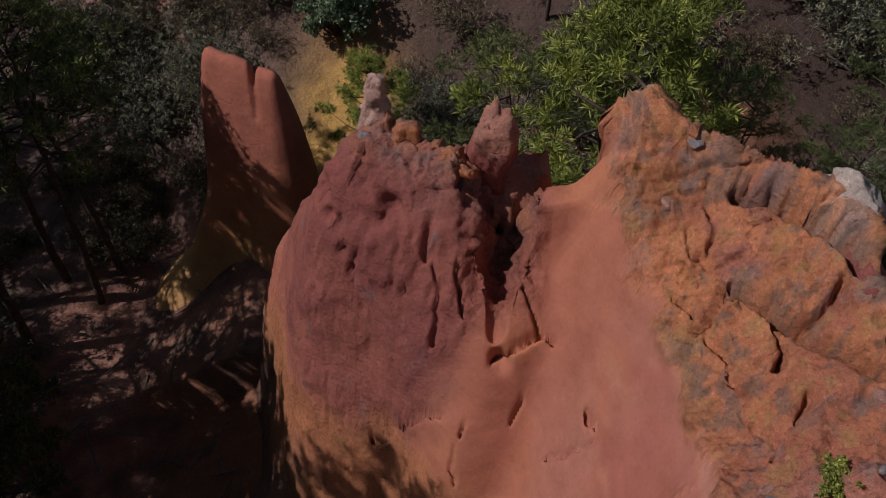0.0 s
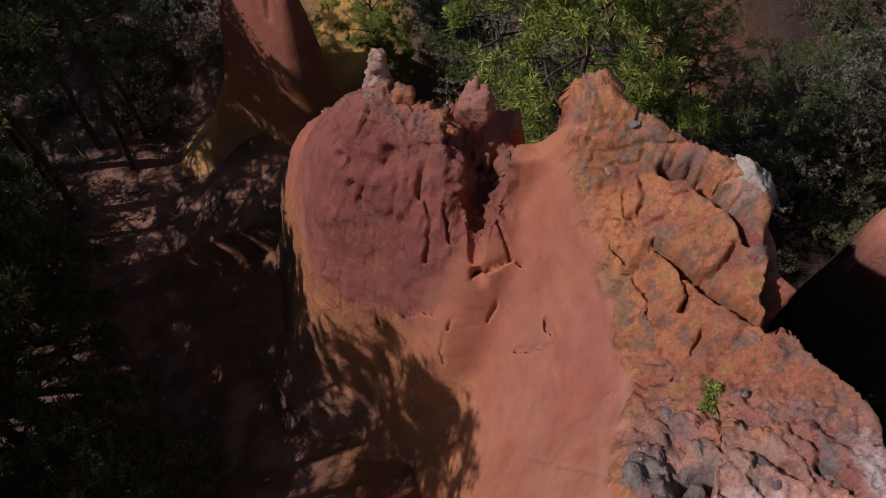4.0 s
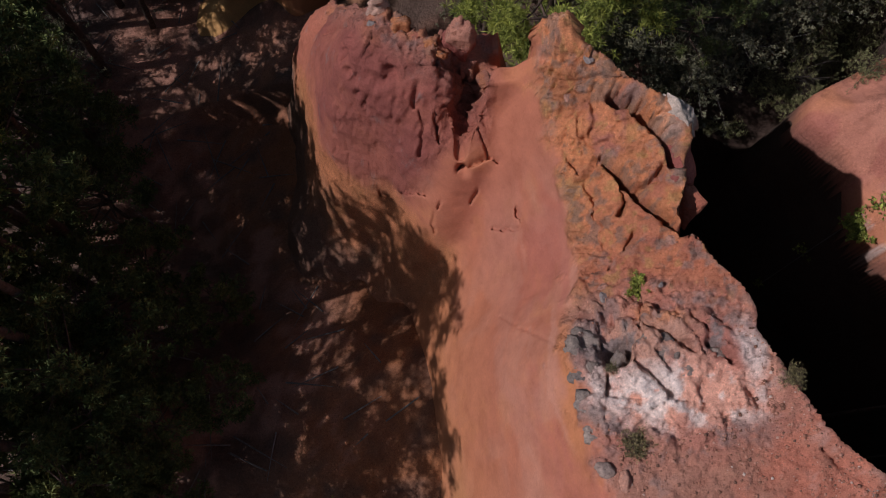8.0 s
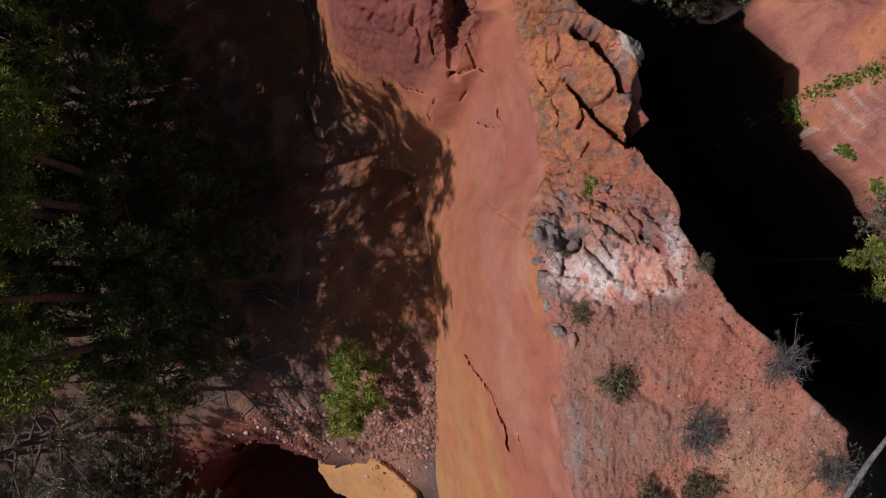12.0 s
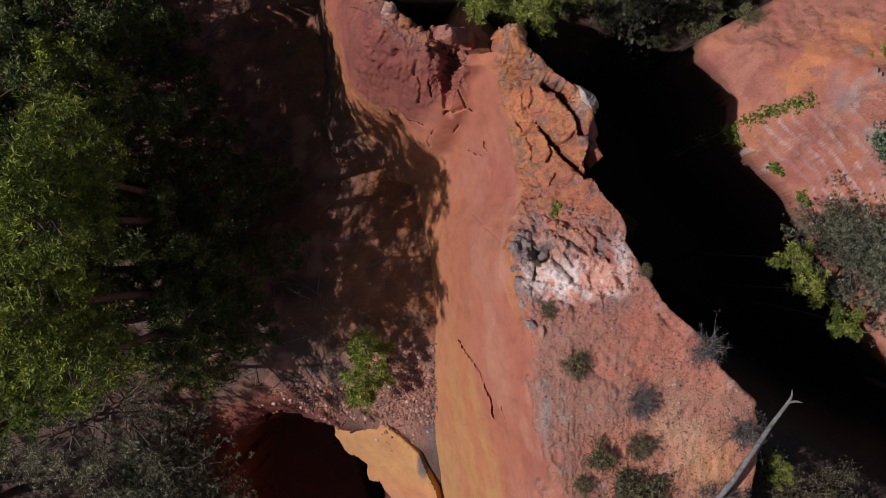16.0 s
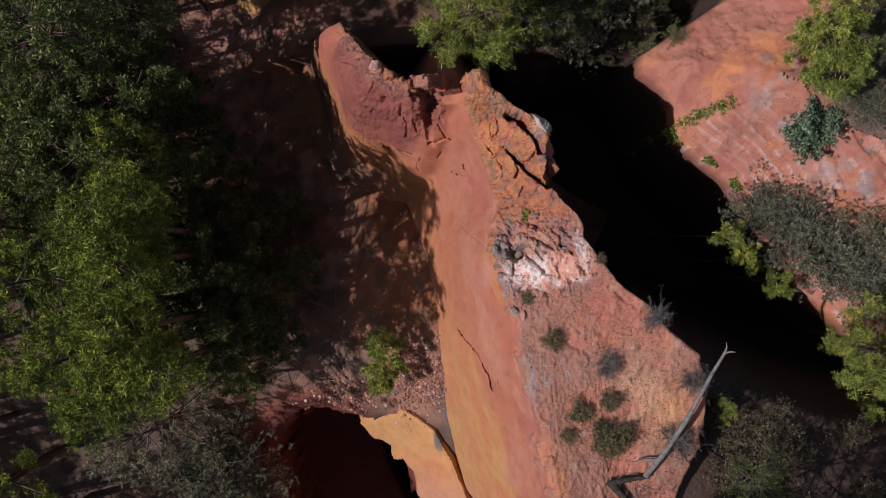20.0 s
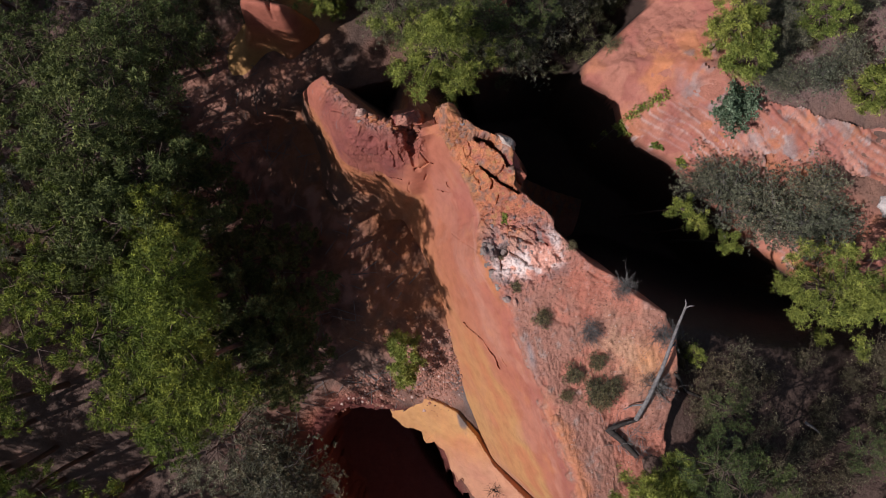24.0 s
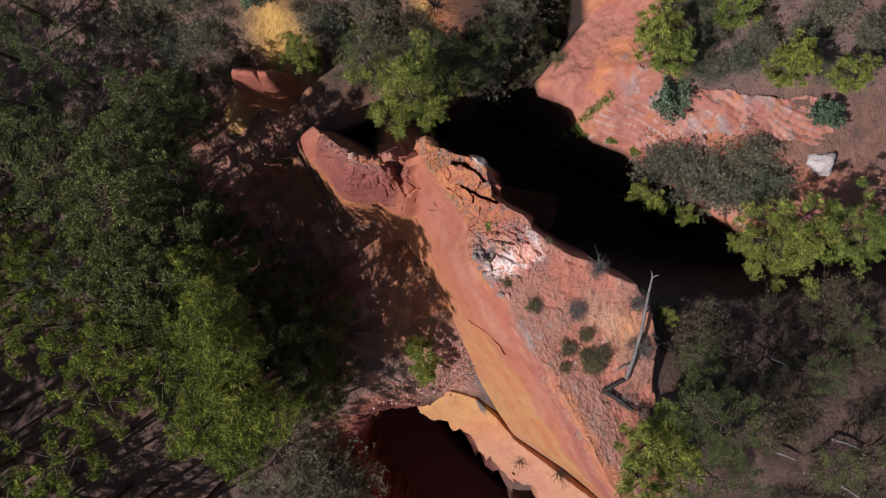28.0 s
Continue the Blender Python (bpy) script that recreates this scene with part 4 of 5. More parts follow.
spire(31, -0.6, 8.45, 1.7, 3.0, 0.19, LICHEN * 1.3, np.array((0.55, 0.34, 0.26)), "pale pitted rock spire", 0.7, (0.02, 0.06))
stone("spire", 39, 0.74, 7.88, 2.5, (0.32, 0.28, 0.64), np.array((0.40, 0.18, 0.125)), ridge, 0.9, "blunt reddish rock spire", 10, 4, MAROON * 1.2)
spire(44, -0.22, 8.18, 1.7, 2.55, 0.24, MAROON, ORANGE, "knobbly orange rock stump", 0.75)
spire(47, 0.28, 7.82, 1.6, 2.5, 0.2, MAROON, ORANGE * 0.9, "knobbly orange rock stump", 0.75)
spire(49, 0.05, 7.98, 1.6, 2.4, 0.18, MAROON, RED, "knobbly orange rock stump", 0.75)
for k, (sx, sy, r, c) in enumerate(((0.45, 7.7, 0.12, ORANGE), (0.9, 7.62, 0.13, PINK * 0.9), (-0.75, 8.22, 0.12, LICHEN * 1.5), (-0.35, 8.3, 0.12, ORANGE))):
    stone("rim_knob", 50 + k, sx, sy, ridge_at(sx, sy) - 0.02, (r * 1.2, r * 0.8, r * 0.8), c, ridge, 1.1)
stone("white_boulder", 71, 4.07, 6.12, 3.52, (0.46, 0.23, 0.42), np.array((0.5, 0.40, 0.33)), ridge, 0.5, "pale boulder with an orange foot on the cliff's edge", 120, 4, PINK * 0.8)
stone("boulder", 72, 4.15, 5.55, 3.2, (0.3, 0.45, 0.5), MAROON * 1.3, ridge, 0.35)
stone("boulder", 73, 4.35, 5.0, 2.9, (0.26, 0.5, 0.5), RED, ridge, 0.35, "", 20)
stone("boulder", 74, 2.82, 0.77, surface_at(2.82, 0.77) + 0.03, (0.15, 0.12, 0.11), np.array((0.33, 0.24, 0.2)), ridge, 0.5)
stone("boulder", 75, 3.06, 0.55, surface_at(3.06, 0.55) + 0.01, (0.10, 0.17, 0.10), PINK, ridge, 0.35)
rng = np.random.default_rng(77)
for k, (a, b, r, shade) in enumerate(((2.48, 2.49, 0.13, 1.2), (2.74, 2.54, 0.19, 1.5), (2.49, 2.11, 0.11, 1.1), (2.56, 1.66, 0.13, 1.4), (2.66, 1.3, 0.12, 1.6), (2.71, 2.26, 0.09, 1.2),
                                       (3.17, 2.32, 0.13, 1.1), (4.05, 2.1, 0.17, 1.3), (3.75, 2.5, 0.15, 1.2), (2.62, 2.75, 0.09, 1.0), (4.4, 2.35, 0.16, 1.5), (3.5, 2.62, 0.11, 1.2))):
    stone("outcrop_stone", 80 + k, a, b, surface_at(a, b) - 0.62 * r, (1.35 * r, r * rng.uniform(1.0, 1.7), r * 0.6), np.array((0.20, 0.155, 0.13)) * shade, ridge, 0.9, "", rng.uniform(0, 360), 3)
for k in range(12):
    b = rng.uniform(3.0, 7.4)
    a = float(shoulder_x(b)) + rng.uniform(0.15, 1.0) * (float(cliff_x(b)) - float(shoulder_x(b)))
    r = rng.uniform(0.04, 0.12)
    shade = [ORANGE, LICHEN * 1.5, MAROON * 1.2, ORANGE * 0.8, PINK * 0.8][int(rng.integers(5))]
    stone("crest_stone", 140 + k, a, b, surface_at(a, b) - 0.02, (r, r * rng.uniform(0.7, 1.2), r * 0.7), shade, ridge, 0.4, "", rng.uniform(0, 360), 2)

# pebbles strewn over the gravel of the crest
pv, pf = [], []
box = np.array([(-1, -1, -1), (1, -1, -1), (1, 1, -1), (-1, 1, -1), (-0.7, -0.7, 1), (0.7, -0.7, 1), (0.7, 0.7, 1), (-0.7, 0.7, 1)], float)
sides = np.array([(0, 3, 2, 1), (4, 5, 6, 7), (0, 1, 5, 4), (1, 2, 6, 5), (2, 3, 7, 6), (3, 0, 4, 7)])
pb = rng.uniform(-9, 3.0, 30000)
pa = shoulder_x(pb) + rng.uniform(0.02, 1, 30000) * (cliff_x(pb) - shoulder_x(pb))
pk = (np.hypot((pa - 3.6) / 1.4, (pb - 2.1) / 0.9) > 1) & (rng.uniform(0, 1, 30000) < 0.2 + 0.4 * (fbm(pa * 0.8, pb * 0.8, 31.0, 3) > 0)) & (pa < 9.5)
pa, pb = pa[pk], pb[pk]
pz = surface_at(pa, pb)
for k in range(len(pa)):
    r = 0.007 + 0.022 * rng.uniform() ** 4
    a = rng.uniform(0, 6.28)
    turn = np.array([(math.cos(a), -math.sin(a), 0), (math.sin(a), math.cos(a), 0), (0, 0, 1)])
    pf.append(sides + 8 * k)
    pv.append((box * rng.uniform(0.6, 1.2, (8, 3)) * (r, r, r * 0.7)) @ turn.T + (pa[k], pb[k], pz[k] - 0.05 * r))
m, nodes, links, bsdf = material("pebbles", 0.95)
geo = nodes.new("ShaderNodeNewGeometry")
links.new(ramp_node(nodes, links, geo.outputs["Random Per Island"], [(0.0, (0.13, 0.07, 0.05)), (0.45, (0.33, 0.15, 0.10)), (0.9, (0.42, 0.21, 0.15)), (1.0, (0.55, 0.42, 0.35))]), bsdf.inputs["Base Color"])
tagged(part("gravel", mesh_of("gravel", np.concatenate(pv), np.concatenate(pf), 4), m, ridge), kind="stuff")

# pink rubble between the slab and the low rib
rk = 2600
ra, rb = rng.normal(-0.35, 0.75, rk), rng.normal(-2.0, 0.75, rk)
ra, rb = np.append(ra, rng.normal(-3.4, 1.0, 1700)), np.append(rb, rng.normal(-2.5, 0.5, 1700))
rk = (ra < toe_x(rb) + 0.2) & (line_distance(ra, rb, PIT)[0] > 2.75)
ra, rb = ra[rk], rb[rk]
rzz = np.maximum(ground_height(ra[None], rb[None]), ridge_height(ra[None], rb[None]))[0]
pv, pf = [], []
for k in range(len(ra)):
    r = 0.014 + 0.07 * rng.uniform() ** 5
    a = rng.uniform(0, 6.28)
    turn = np.array([(math.cos(a), -math.sin(a), 0), (math.sin(a), math.cos(a), 0), (0, 0, 1)])
    pf.append(sides + 8 * k)
    pv.append((box * rng.uniform(0.6, 1.2, (8, 3)) * (r, r, r * 0.7)) @ turn.T + (ra[k], rb[k], rzz[k] + 0.015))
tagged(part("scree", mesh_of("scree", np.concatenate(pv), np.concatenate(pf), 4), m), "pink angular rubble beside the smooth slab", "rubble", kind="stuff")

# ---- the pillar ----
px_axis = sheet_axis((-9.5, 0.5, 0.05))
py_axis = sheet_axis((10.0, 18.5, 0.05))
qx, qy = np.meshgrid(px_axis, py_axis)
qz = pillar_height(qx, qy)
qn = fbm(qx * 1.2, qy * 1.2, 41.0, 4)
qcol = np.broadcast_to(RED * 0.95, qx.shape + (3,)).copy()
qcol = blend(qcol, ORANGE, ramp(-3.8, -6.0, qz + 0.6 * qn))
qcol = blend(qcol, YELLOW, ramp(-5.8, -7.6, qz + 0.8 * qn) * ramp(-3.2, -4.6, qx + 0.5 * qn))
qz += 0.06 * fbm(qx * 3, qy * 3, 42.0, 4) * ramp(-2.6, -4, qz)
dc = line_distance(qx, qy, [(-3.42, 14.0), (-3.4, 14.9)])[0]
qz -= 0.3 * np.exp(-(dc / 0.06) ** 2) * (qz > -3.2)
pillar = built_grid("rock_pillar", px_axis, py_axis, qz, qz > ground_height(qx, qy) - 0.3, qcol, ROCK, None, np.full(qx.shape, 0.15))
tagged(pillar, "tall red ochre rock pillar with a flared yellow foot", "rock formation")

# ---- the bare eastern bank ----
bx_axis = sheet_axis((6.5, 15.0, 0.06), (15.0, 22.0, 0.09))
by_axis = sheet_axis((-2.0, 13.5, 0.06))
bx, by = np.meshgrid(bx_axis, by_axis)
bz = ground_height(bx + 0.03, by)
bd, _, bs = line_distance(bx + 0.03, by, EDGE_EAST)
bd = bd * bs
bn, bm2 = fbm(bx * 0.8, by * 0.8, 51.0, 4), fbm(bx * 2.6, by * 2.6, 52.0, 4)
wide = np.interp(by - 0.12 * np.clip(bx - 14, 0, 9), [-2, 1.5, 3.2, 5.0, 6.5, 8.5, 9.5, 11, 13], [1.6, 1.8, 2.2, 2.6, 3.3, 3.6, 3.0, 2.6, 2.6])
bare = bd + 0.7 * bn < wide
bare = bare | (line_distance(bx, by, [(12.3, 5.1), (14.5, 4.4), (16.5, 3.3), (18.4, 2.2)])[0] + 0.4 * bn < 0.95)
bare = np.where((bd < -0.06), False, bare) & (by < 13) & (bx < 20.5 + bn)
bz2 = bz + 0.06 + 0.14 * bn * ramp(0.3, 1.5, bd) + 0.05 * bm2 + ramp(0.2, 0.7, bd) * (0.10 * facets(bx * 1.1 + 0.3 * bm2, by * 1.1 + 0.3 * bn, 15) + 0.05 * facets(bx * 3.1 + 0.3 * bm2, by * 3.1, 16))
layer = fbm(bx * 0.5, by * 0.5, 53.0, 3) * 0.6 + bd
bz2 += 0.035 * np.sin(bd * 21 + 5.0 * bn + 1.2 * bm2) * ramp(0.2, 0.6, bd) * ramp(8.0, 6.5, by)
bz2 += 0.05 * np.sin(layer * 6.5 + 1.5 * bn) * ramp(0.8, 1.6, bd) * ramp(9.0, 7.0, by)
bcol = np.broadcast_to(0.62 * RED + 0.33 * PINK, bx.shape + (3,)).copy()
bcol = blend(bcol, ORANGE * 1.05, ramp(0.0, 0.5, bn) * 0.6)
bcol = blend(bcol, ORANGE * 1.1, ramp(0.6, 0.1, np.hypot((bx - 11.4) / 1.3, (by - 7.6) / 1.0) - 0.4 + 0.3 * bm2) * 0.8)
bcol = blend(bcol, PINK * 1.1, ramp(0.3, 0.95, np.sin(layer * 3.5 + 3.0 * bn) + 0.4 * bm2) * ramp(0.3, 1.0, bd) * ramp(9.0, 7.0, by) * 0.5)
bcol = blend(bcol, WHITE, ramp(0.85, 1.0, np.sin(layer * 9 + 4 * bn)) * ramp(6.6, 5.6, by) * ramp(0.0, 0.3, bm2 + 0.5 * bn) * 0.6)
strata = np.sin(bd * 21 + 5.0 * bn + 1.2 * bm2)
bcol = blend(bcol, WHITE * 0.8, ramp(0.7, 0.95, strata) * ramp(7.0, 5.8, by) * ramp(0.2, 0.5, bd) * ramp(2.4, 1.6, bd) * 0.5)
bcol = blend(bcol, LICHEN * 1.6, ramp(0.6, 0.95, -strata) * ramp(7.2, 6.0, by) * ramp(1.3, 1.8, bd) * 0.5)
bcol = blend(bcol, ORANGE * 1.2, ramp(1.0, 0.5, np.hypot((bx - 11.9) / 1.2, (by - 8.4) / 0.9) + 0.4 * bm2) * 0.6)
bcol = blend(bcol, LICHEN * 1.8, np.exp(-((bd - 2.5 - 0.4 * bn) / 0.28) ** 2) * ramp(8.5, 7.0, by) * ramp(-0.3, 0.2, bm2) * 0.8)
bcol = blend(bcol, MAROON * 1.3, ramp(0.05, 0.35, fbm(bx * 1.7, by * 1.7, 57.0, 4)) * 0.5)
bcol = blend(bcol, LICHEN * 1.5, ramp(0.15, 0.4, bm2 * 0.6 + bn * 0.5) * ramp(1.4, 2.4, bd) * 0.6)
# lip below the edge: the wall's shade put into the rock colour
bcol = blend(bcol, LITTER * 0.7, ramp(-0.02, -0.1, bd))
bank = built_grid("rock_bank", bx_axis, by_axis, bz2, bare, bcol, ROCK, None, np.clip(0.5 + 0.6 * bm2, 0.15, 1))
tagged(bank, "bare banded red and orange rock bank above the gorge", "rock formation")
stone("pale_outcrop", 90, 18.3, 0.35, float(ground_height(np.array([[18.3]]), np.array([[0.35]]))[0, 0]) + 0.1, (0.66, 0.5, 0.32), WHITE * 0.85, bank, 1.1, "chalky white rock outcrop")


def height_at(x, y):
    q = np.array([[float(x)]]), np.array([[float(y)]])
    return max(float(ground_height(*q)[0, 0]), float(ridge_height(*q)[0, 0]))


# ---- plants ----
def tubes(name, lines, sides=6):
    """One mesh of tapered bent tubes; each line is a list of (x, y, z, radius)."""
    verts, faces = [], []
    for line in lines:
        p = np.asarray(line, float)
        base = len(verts)
        for i, q in enumerate(p):
            t = p[min(i + 1, len(p) - 1), :3] - p[max(i - 1, 0), :3]
            t /= np.linalg.norm(t) + 1e-9
            u = np.cross(t, (0.31, 0.95, 0.1))
            u /= np.linalg.norm(u) + 1e-9
            v = np.cross(t, u)
            for s in range(sides):
                a = 2 * math.pi * s / sides
                verts.append(q[:3] + q[3] * (math.cos(a) * u + math.sin(a) * v))
        for i in range(len(p) - 1):
            for s in range(sides):
                a, b = base + i * sides + s, base + i * sides + (s + 1) % sides
                faces.append((a, b, b + sides, a + sides))
    me = mesh_of(name, verts, faces, 4)
    me.polygons.foreach_set("use_smooth", np.ones(len(me.polygons), bool))
    return me


def blades(name, rng, centres, aims, count, length, width, spread=0.9, flat=0.0):
    """Bunches of narrow blades that spring from one point each and lean to its aim."""
    c = np.repeat(np.asarray(centres, float), count, 0)
    a = np.repeat(np.asarray(aims, float), count, 0)
    way = a + spread * rng.normal(size=c.shape)
    way[:, 2] += flat
    way /= np.linalg.norm(way, axis=1)[:, None] + 1e-9
    ln = length * rng.uniform(0.6, 1.2, (len(c), 1))
    across = np.cross(way, rng.normal(size=c.shape))
    across /= np.linalg.norm(across, axis=1)[:, None] + 1e-9
    w = width * rng.uniform(0.7, 1.3, (len(c), 1))
    n = len(c) // count
    v = np.concatenate([c[::count], c + way * ln * 0.65 + across * w * 1.5, c + way * ln - across * w * 0.5])
    k = np.arange(len(c))
    return mesh_of(name, v, np.stack([k // count, n + k, n + len(c) + k], 1), 3)


def pine(seed, height, spread, low=0.4, limbs=30, needles=PINE, bunch=14, stem=0.13, lean=0.05, dense=1.5, clump=0.3, blade=(0.2, 0.017), per=7, split=False):
    """A pine: bare tapered trunk, whorled limbs turned up at the ends, needle bunches at the twig tips."""
    rng = np.random.default_rng(seed)
    tree = new("pine_tree")
    tall = np.linspace(0, 1, 9)
    bend = lean * height * np.stack([np.sin(tall * 2.2 + rng.uniform(0, 6)) * tall, np.cos(tall * 1.9 + rng.uniform(0, 6)) * tall], 1)
    trunk = np.c_[bend, tall * height, stem * (1 - 0.86 * tall)]
    part("trunk", tubes("trunk", [trunk], 8), BARK, tree)
    wood, tips, aims = [], [], []
    for i in range(limbs):
        f = low + (1 - low) * ((i + rng.uniform(0, 0.8)) / limbs)
        f = min(f, 0.985)
        root = np.array([np.interp(f, tall, trunk[:, k]) for k in range(3)])
        g = (f - low) / (1 - low)
        reach = spread * (0.55 + 0.75 * math.sin(math.pi * min(0.25 + g * 0.72, 1)) ** 1.0) * rng.uniform(0.65, 1.1) * (1 - 0.55 * g ** 3)
        a = i * 2.4 + rng.uniform(-0.5, 0.5)
        out = np.array([math.cos(a), math.sin(a), 0.0])
        rise = reach * (0.15 + 0.75 * g) * rng.uniform(0.6, 1.2)
        bow = np.array([-out[1], out[0], 0]) * rng.normal() * 0.12 * reach
        p = [root + out * reach * s + bow * s * s + np.array([0, 0, rise * s * s]) for s in (0, 0.3, 0.6, 0.85, 1.0)]
        r0 = 0.028 + 0.03 * (1 - g)
        if split and wood:
            part("limb", tubes("limb", wood, 4), BARK, tree)
            wood = []
        wood.append([(*q, r0 * (1 - 0.8 * s)) for q, s in zip(p, (0, 0.3, 0.6, 0.85, 1.0))])
        side = np.array([-out[1], out[0], 0])
        for k in range(1 + int(round(reach * dense))):
            s = rng.uniform(0.5, 1.0) if k else 1.0
            b = root + out * reach * s + bow * s * s + np.array([0, 0, rise * s * s])
            twig = side * rng.uniform(-1, 1) + out * rng.uniform(0.1, 0.8) + np.array([0, 0, rng.uniform(0.1, 0.7)])
            twig *= (rng.uniform(0.25, 0.5) * (0.5 + 0.3 * reach)) if k else 0.15
            e = b + twig
            wood.append([(*b, 0.012), (*(b + twig * 0.6), 0.009), (*e, 0.005)])
            size = clump * rng.uniform(0.7, 1.25)
            for _ in range(bunch):
                q = rng.normal(size=3)
                q /= np.linalg.norm(q)
                tips.append(e + q * (size, size, 0.55 * size) * rng.uniform(0.5, 1.0))
                aims.append(q * 0.6 + twig * 0.5 + (0, 0, 0.6))
    part("limb" if split else "branching", tubes("limb", wood, 4), BARK, tree)
    part("crown", blades("crown", rng, tips, aims, per, blade[0], blade[1], 0.7), needles, tree)
    return tree


def clump_pine(seed, height, radius, depth, puffs, needles, stem=0.15, tufts=18, per=16, blade=(0.19, 0.017), puff=(0.34, 0.54), lean=0.03):
    """A pine whose crown is a heap of separate needle tufts, each on its own limb, with dark gaps between."""
    rng = np.random.default_rng(seed)
    tree = new("pine_tree")
    tall = np.linspace(0, 1, 9)
    bend = lean * height * np.stack([np.sin(tall * 2.2 + rng.uniform(0, 6)) * tall, np.cos(tall * 1.9 + rng.uniform(0, 6)) * tall], 1)
    trunk = np.c_[bend, tall * (height - 0.25), stem * (1 - 0.86 * tall)]
    wood, tips, aims = [], [], []
    for i in range(puffs):
        up = 1 - 2 * ((i + 0.5) / puffs) ** 1.15
        a = i * 2.39996 + rng.uniform(-0.3, 0.3)
        flat = math.sqrt(max(0.0, 1 - up * up))
        swell = 0.78 + 0.42 * float(vnoise(1.6 * math.cos(a) * flat + seed, 1.6 * math.sin(a) * flat, 1.6 * up)) + 0.1 * rng.normal()
        swell *= rng.uniform(0.45, 1.0) if rng.uniform() < 0.3 else 1.0
        e = np.array([math.cos(a) * flat * radius * swell, math.sin(a) * flat * radius * swell, height - 0.5 * depth + 0.5 * depth * up * (0.85 + 0.25 * swell)])
        f = np.clip((e[2] - 0.45 * np.hypot(e[0], e[1])) / height, 0.15, 0.97)
        root = np.array([np.interp(f, tall, trunk[:, k]) for k in range(3)])
        e[:2] += root[:2]
        mid = root * 0.45 + e * 0.55 + rng.normal(size=3) * 0.08 - (0, 0, 0.12)
        if i % 2 == 0:
            wood.append([(*root, 0.035), (*mid, 0.022), (*(e - (0, 0, 0.1)), 0.007)])
        r = rng.uniform(*puff)
        away = e - root
        away /= np.linalg.norm(away) + 0.1
        for _ in range(tufts):
            c = e + rng.normal(size=3) * (0.36 * r, 0.36 * r, 0.4 * r)
            tips.append(c)
            aims.append((0, 0, 0.6) + 0.4 * away)
    part("trunk", tubes("trunk", [trunk] + wood, 6), BARK, tree)
    part("crown", blades("crown", rng, tips, aims, per, blade[0], blade[1], 0.8), needles, tree)
    return tree


def shrub(seed, kind, radius, height, leaves, leaf_mat, count=260, leaf=(0.07, 0.02), stems=14, wood=TWIG, per=8):
    """A many-stemmed bush with an uneven outline."""
    rng = np.random.default_rng(seed)
    bush = new(kind)
    lines, tips, aims = [], [], []
    for i in range(stems):
        a, f = rng.uniform(0, 6.28), math.sqrt(rng.uniform(0.02, 1))
        top = np.array([math.cos(a) * f * radius, math.sin(a) * f * radius, height * (1.05 - 0.6 * f * f) * rng.uniform(0.7, 1.1)])
        mid = top * (0.5, 0.5, 0.62) + rng.normal(size=3) * 0.06 * radius
        lines.append([(0, 0, -0.05, 0.02 * radius + 0.006), (*mid, 0.012 * radius + 0.004), (*top, 0.003)])
        for k in range(5):
            s = rng.uniform(0.35, 1)
            b = mid * (1 - s) * 2 + top * (2 * s - 1) if s > 0.5 else mid * 2 * s
            w = rng.normal(size=3) * (0.3, 0.3, 0.22) * radius + (0, 0, 0.12 * radius)
            lines.append([(*b, 0.005), (*(b + w * 0.6 + rng.normal(size=3) * 0.03), 0.004), (*(b + w), 0.002)])
            for _ in range(max(1, count // (stems * 5))):
                tips.append(b + w * rng.uniform(0.4, 1.15) + rng.normal(size=3) * 0.07 * radius)
                aims.append(np.array([b[0], b[1], 0.8]) * 0.5)
    part("branching", tubes("branching", lines, 4), wood, bush)
    if leaves:
        part("foliage", blades("foliage", rng, tips, aims, per, leaf[0], leaf[1], 0.9), leaf_mat, bush)
    return bush


def put(ob, x, y, z=None, turn=0.0, size=1.0, lean=(0, 0)):
    z = height_at(x, y) - 0.06 if z is None else z
    return pose(x, y, z, lean[0], lean[1], turn) @ Matrix.Scale(size, 4)


def grove(model, rows, label, category, group):
    """Sets a model at the first row and its copies at the others: x, y, size, foot height or None."""
    for i, (x, y, size, foot) in enumerate(rows):
        m = put(model, x, y, foot, (i * 137.5) % 360, size)
        if i == 0:
            model.matrix_basis = m
            ob = model
        else:
            ob = copy_thing(model, m)
        tagged(ob, label, category, group)


PINES = "tall pine with a bare trunk and a green crown"
DULL = leaf_material("dull_pine_needles", (0.065, 0.085, 0.035), (0.235, 0.27, 0.095))
tall_a = clump_pine(1, 13.0, 1.9, 5.4, 20, PINE, 0.17)
tall_b = clump_pine(2, 12.2, 1.7, 5.0, 17, PINE, 0.15)
tall_c = clump_pine(3, 11.6, 1.85, 4.6, 19, PINE, 0.15)
thick = clump_pine(12, 15.0, 1.35, 4.8, 38, PINE, 0.17)
# the trees whose round crowns shade the red slope
# the last nine stand out of view, added to shade the forest floor
grove(thick, [(-7.9, 4.0, 0.97, None), (-7.6, 3.4, 1.0, None), (-8.4, 3.2, 0.95, None), (-7.8, 1.1, 0.95, None), (-7.4, 0.3, 0.92, None), (-8.8, -0.3, 0.88, None), (-8.9, 1.9, 0.84, None), (-9.7, -0.8, 0.88, None), (-10.3, 0.4, 0.88, None), (-8.3, 5.5, 0.9, None), (-8.9, 6.7, 0.86, None)] + [(-27.5 - 1.7 * (k % 3), -7.0 + 1.5 * k, 0.95, None) for k in range(9)], "tall pine with a thick green crown", "pine tree", "pines of the western forest")
spots = []
rng = np.random.default_rng(5)
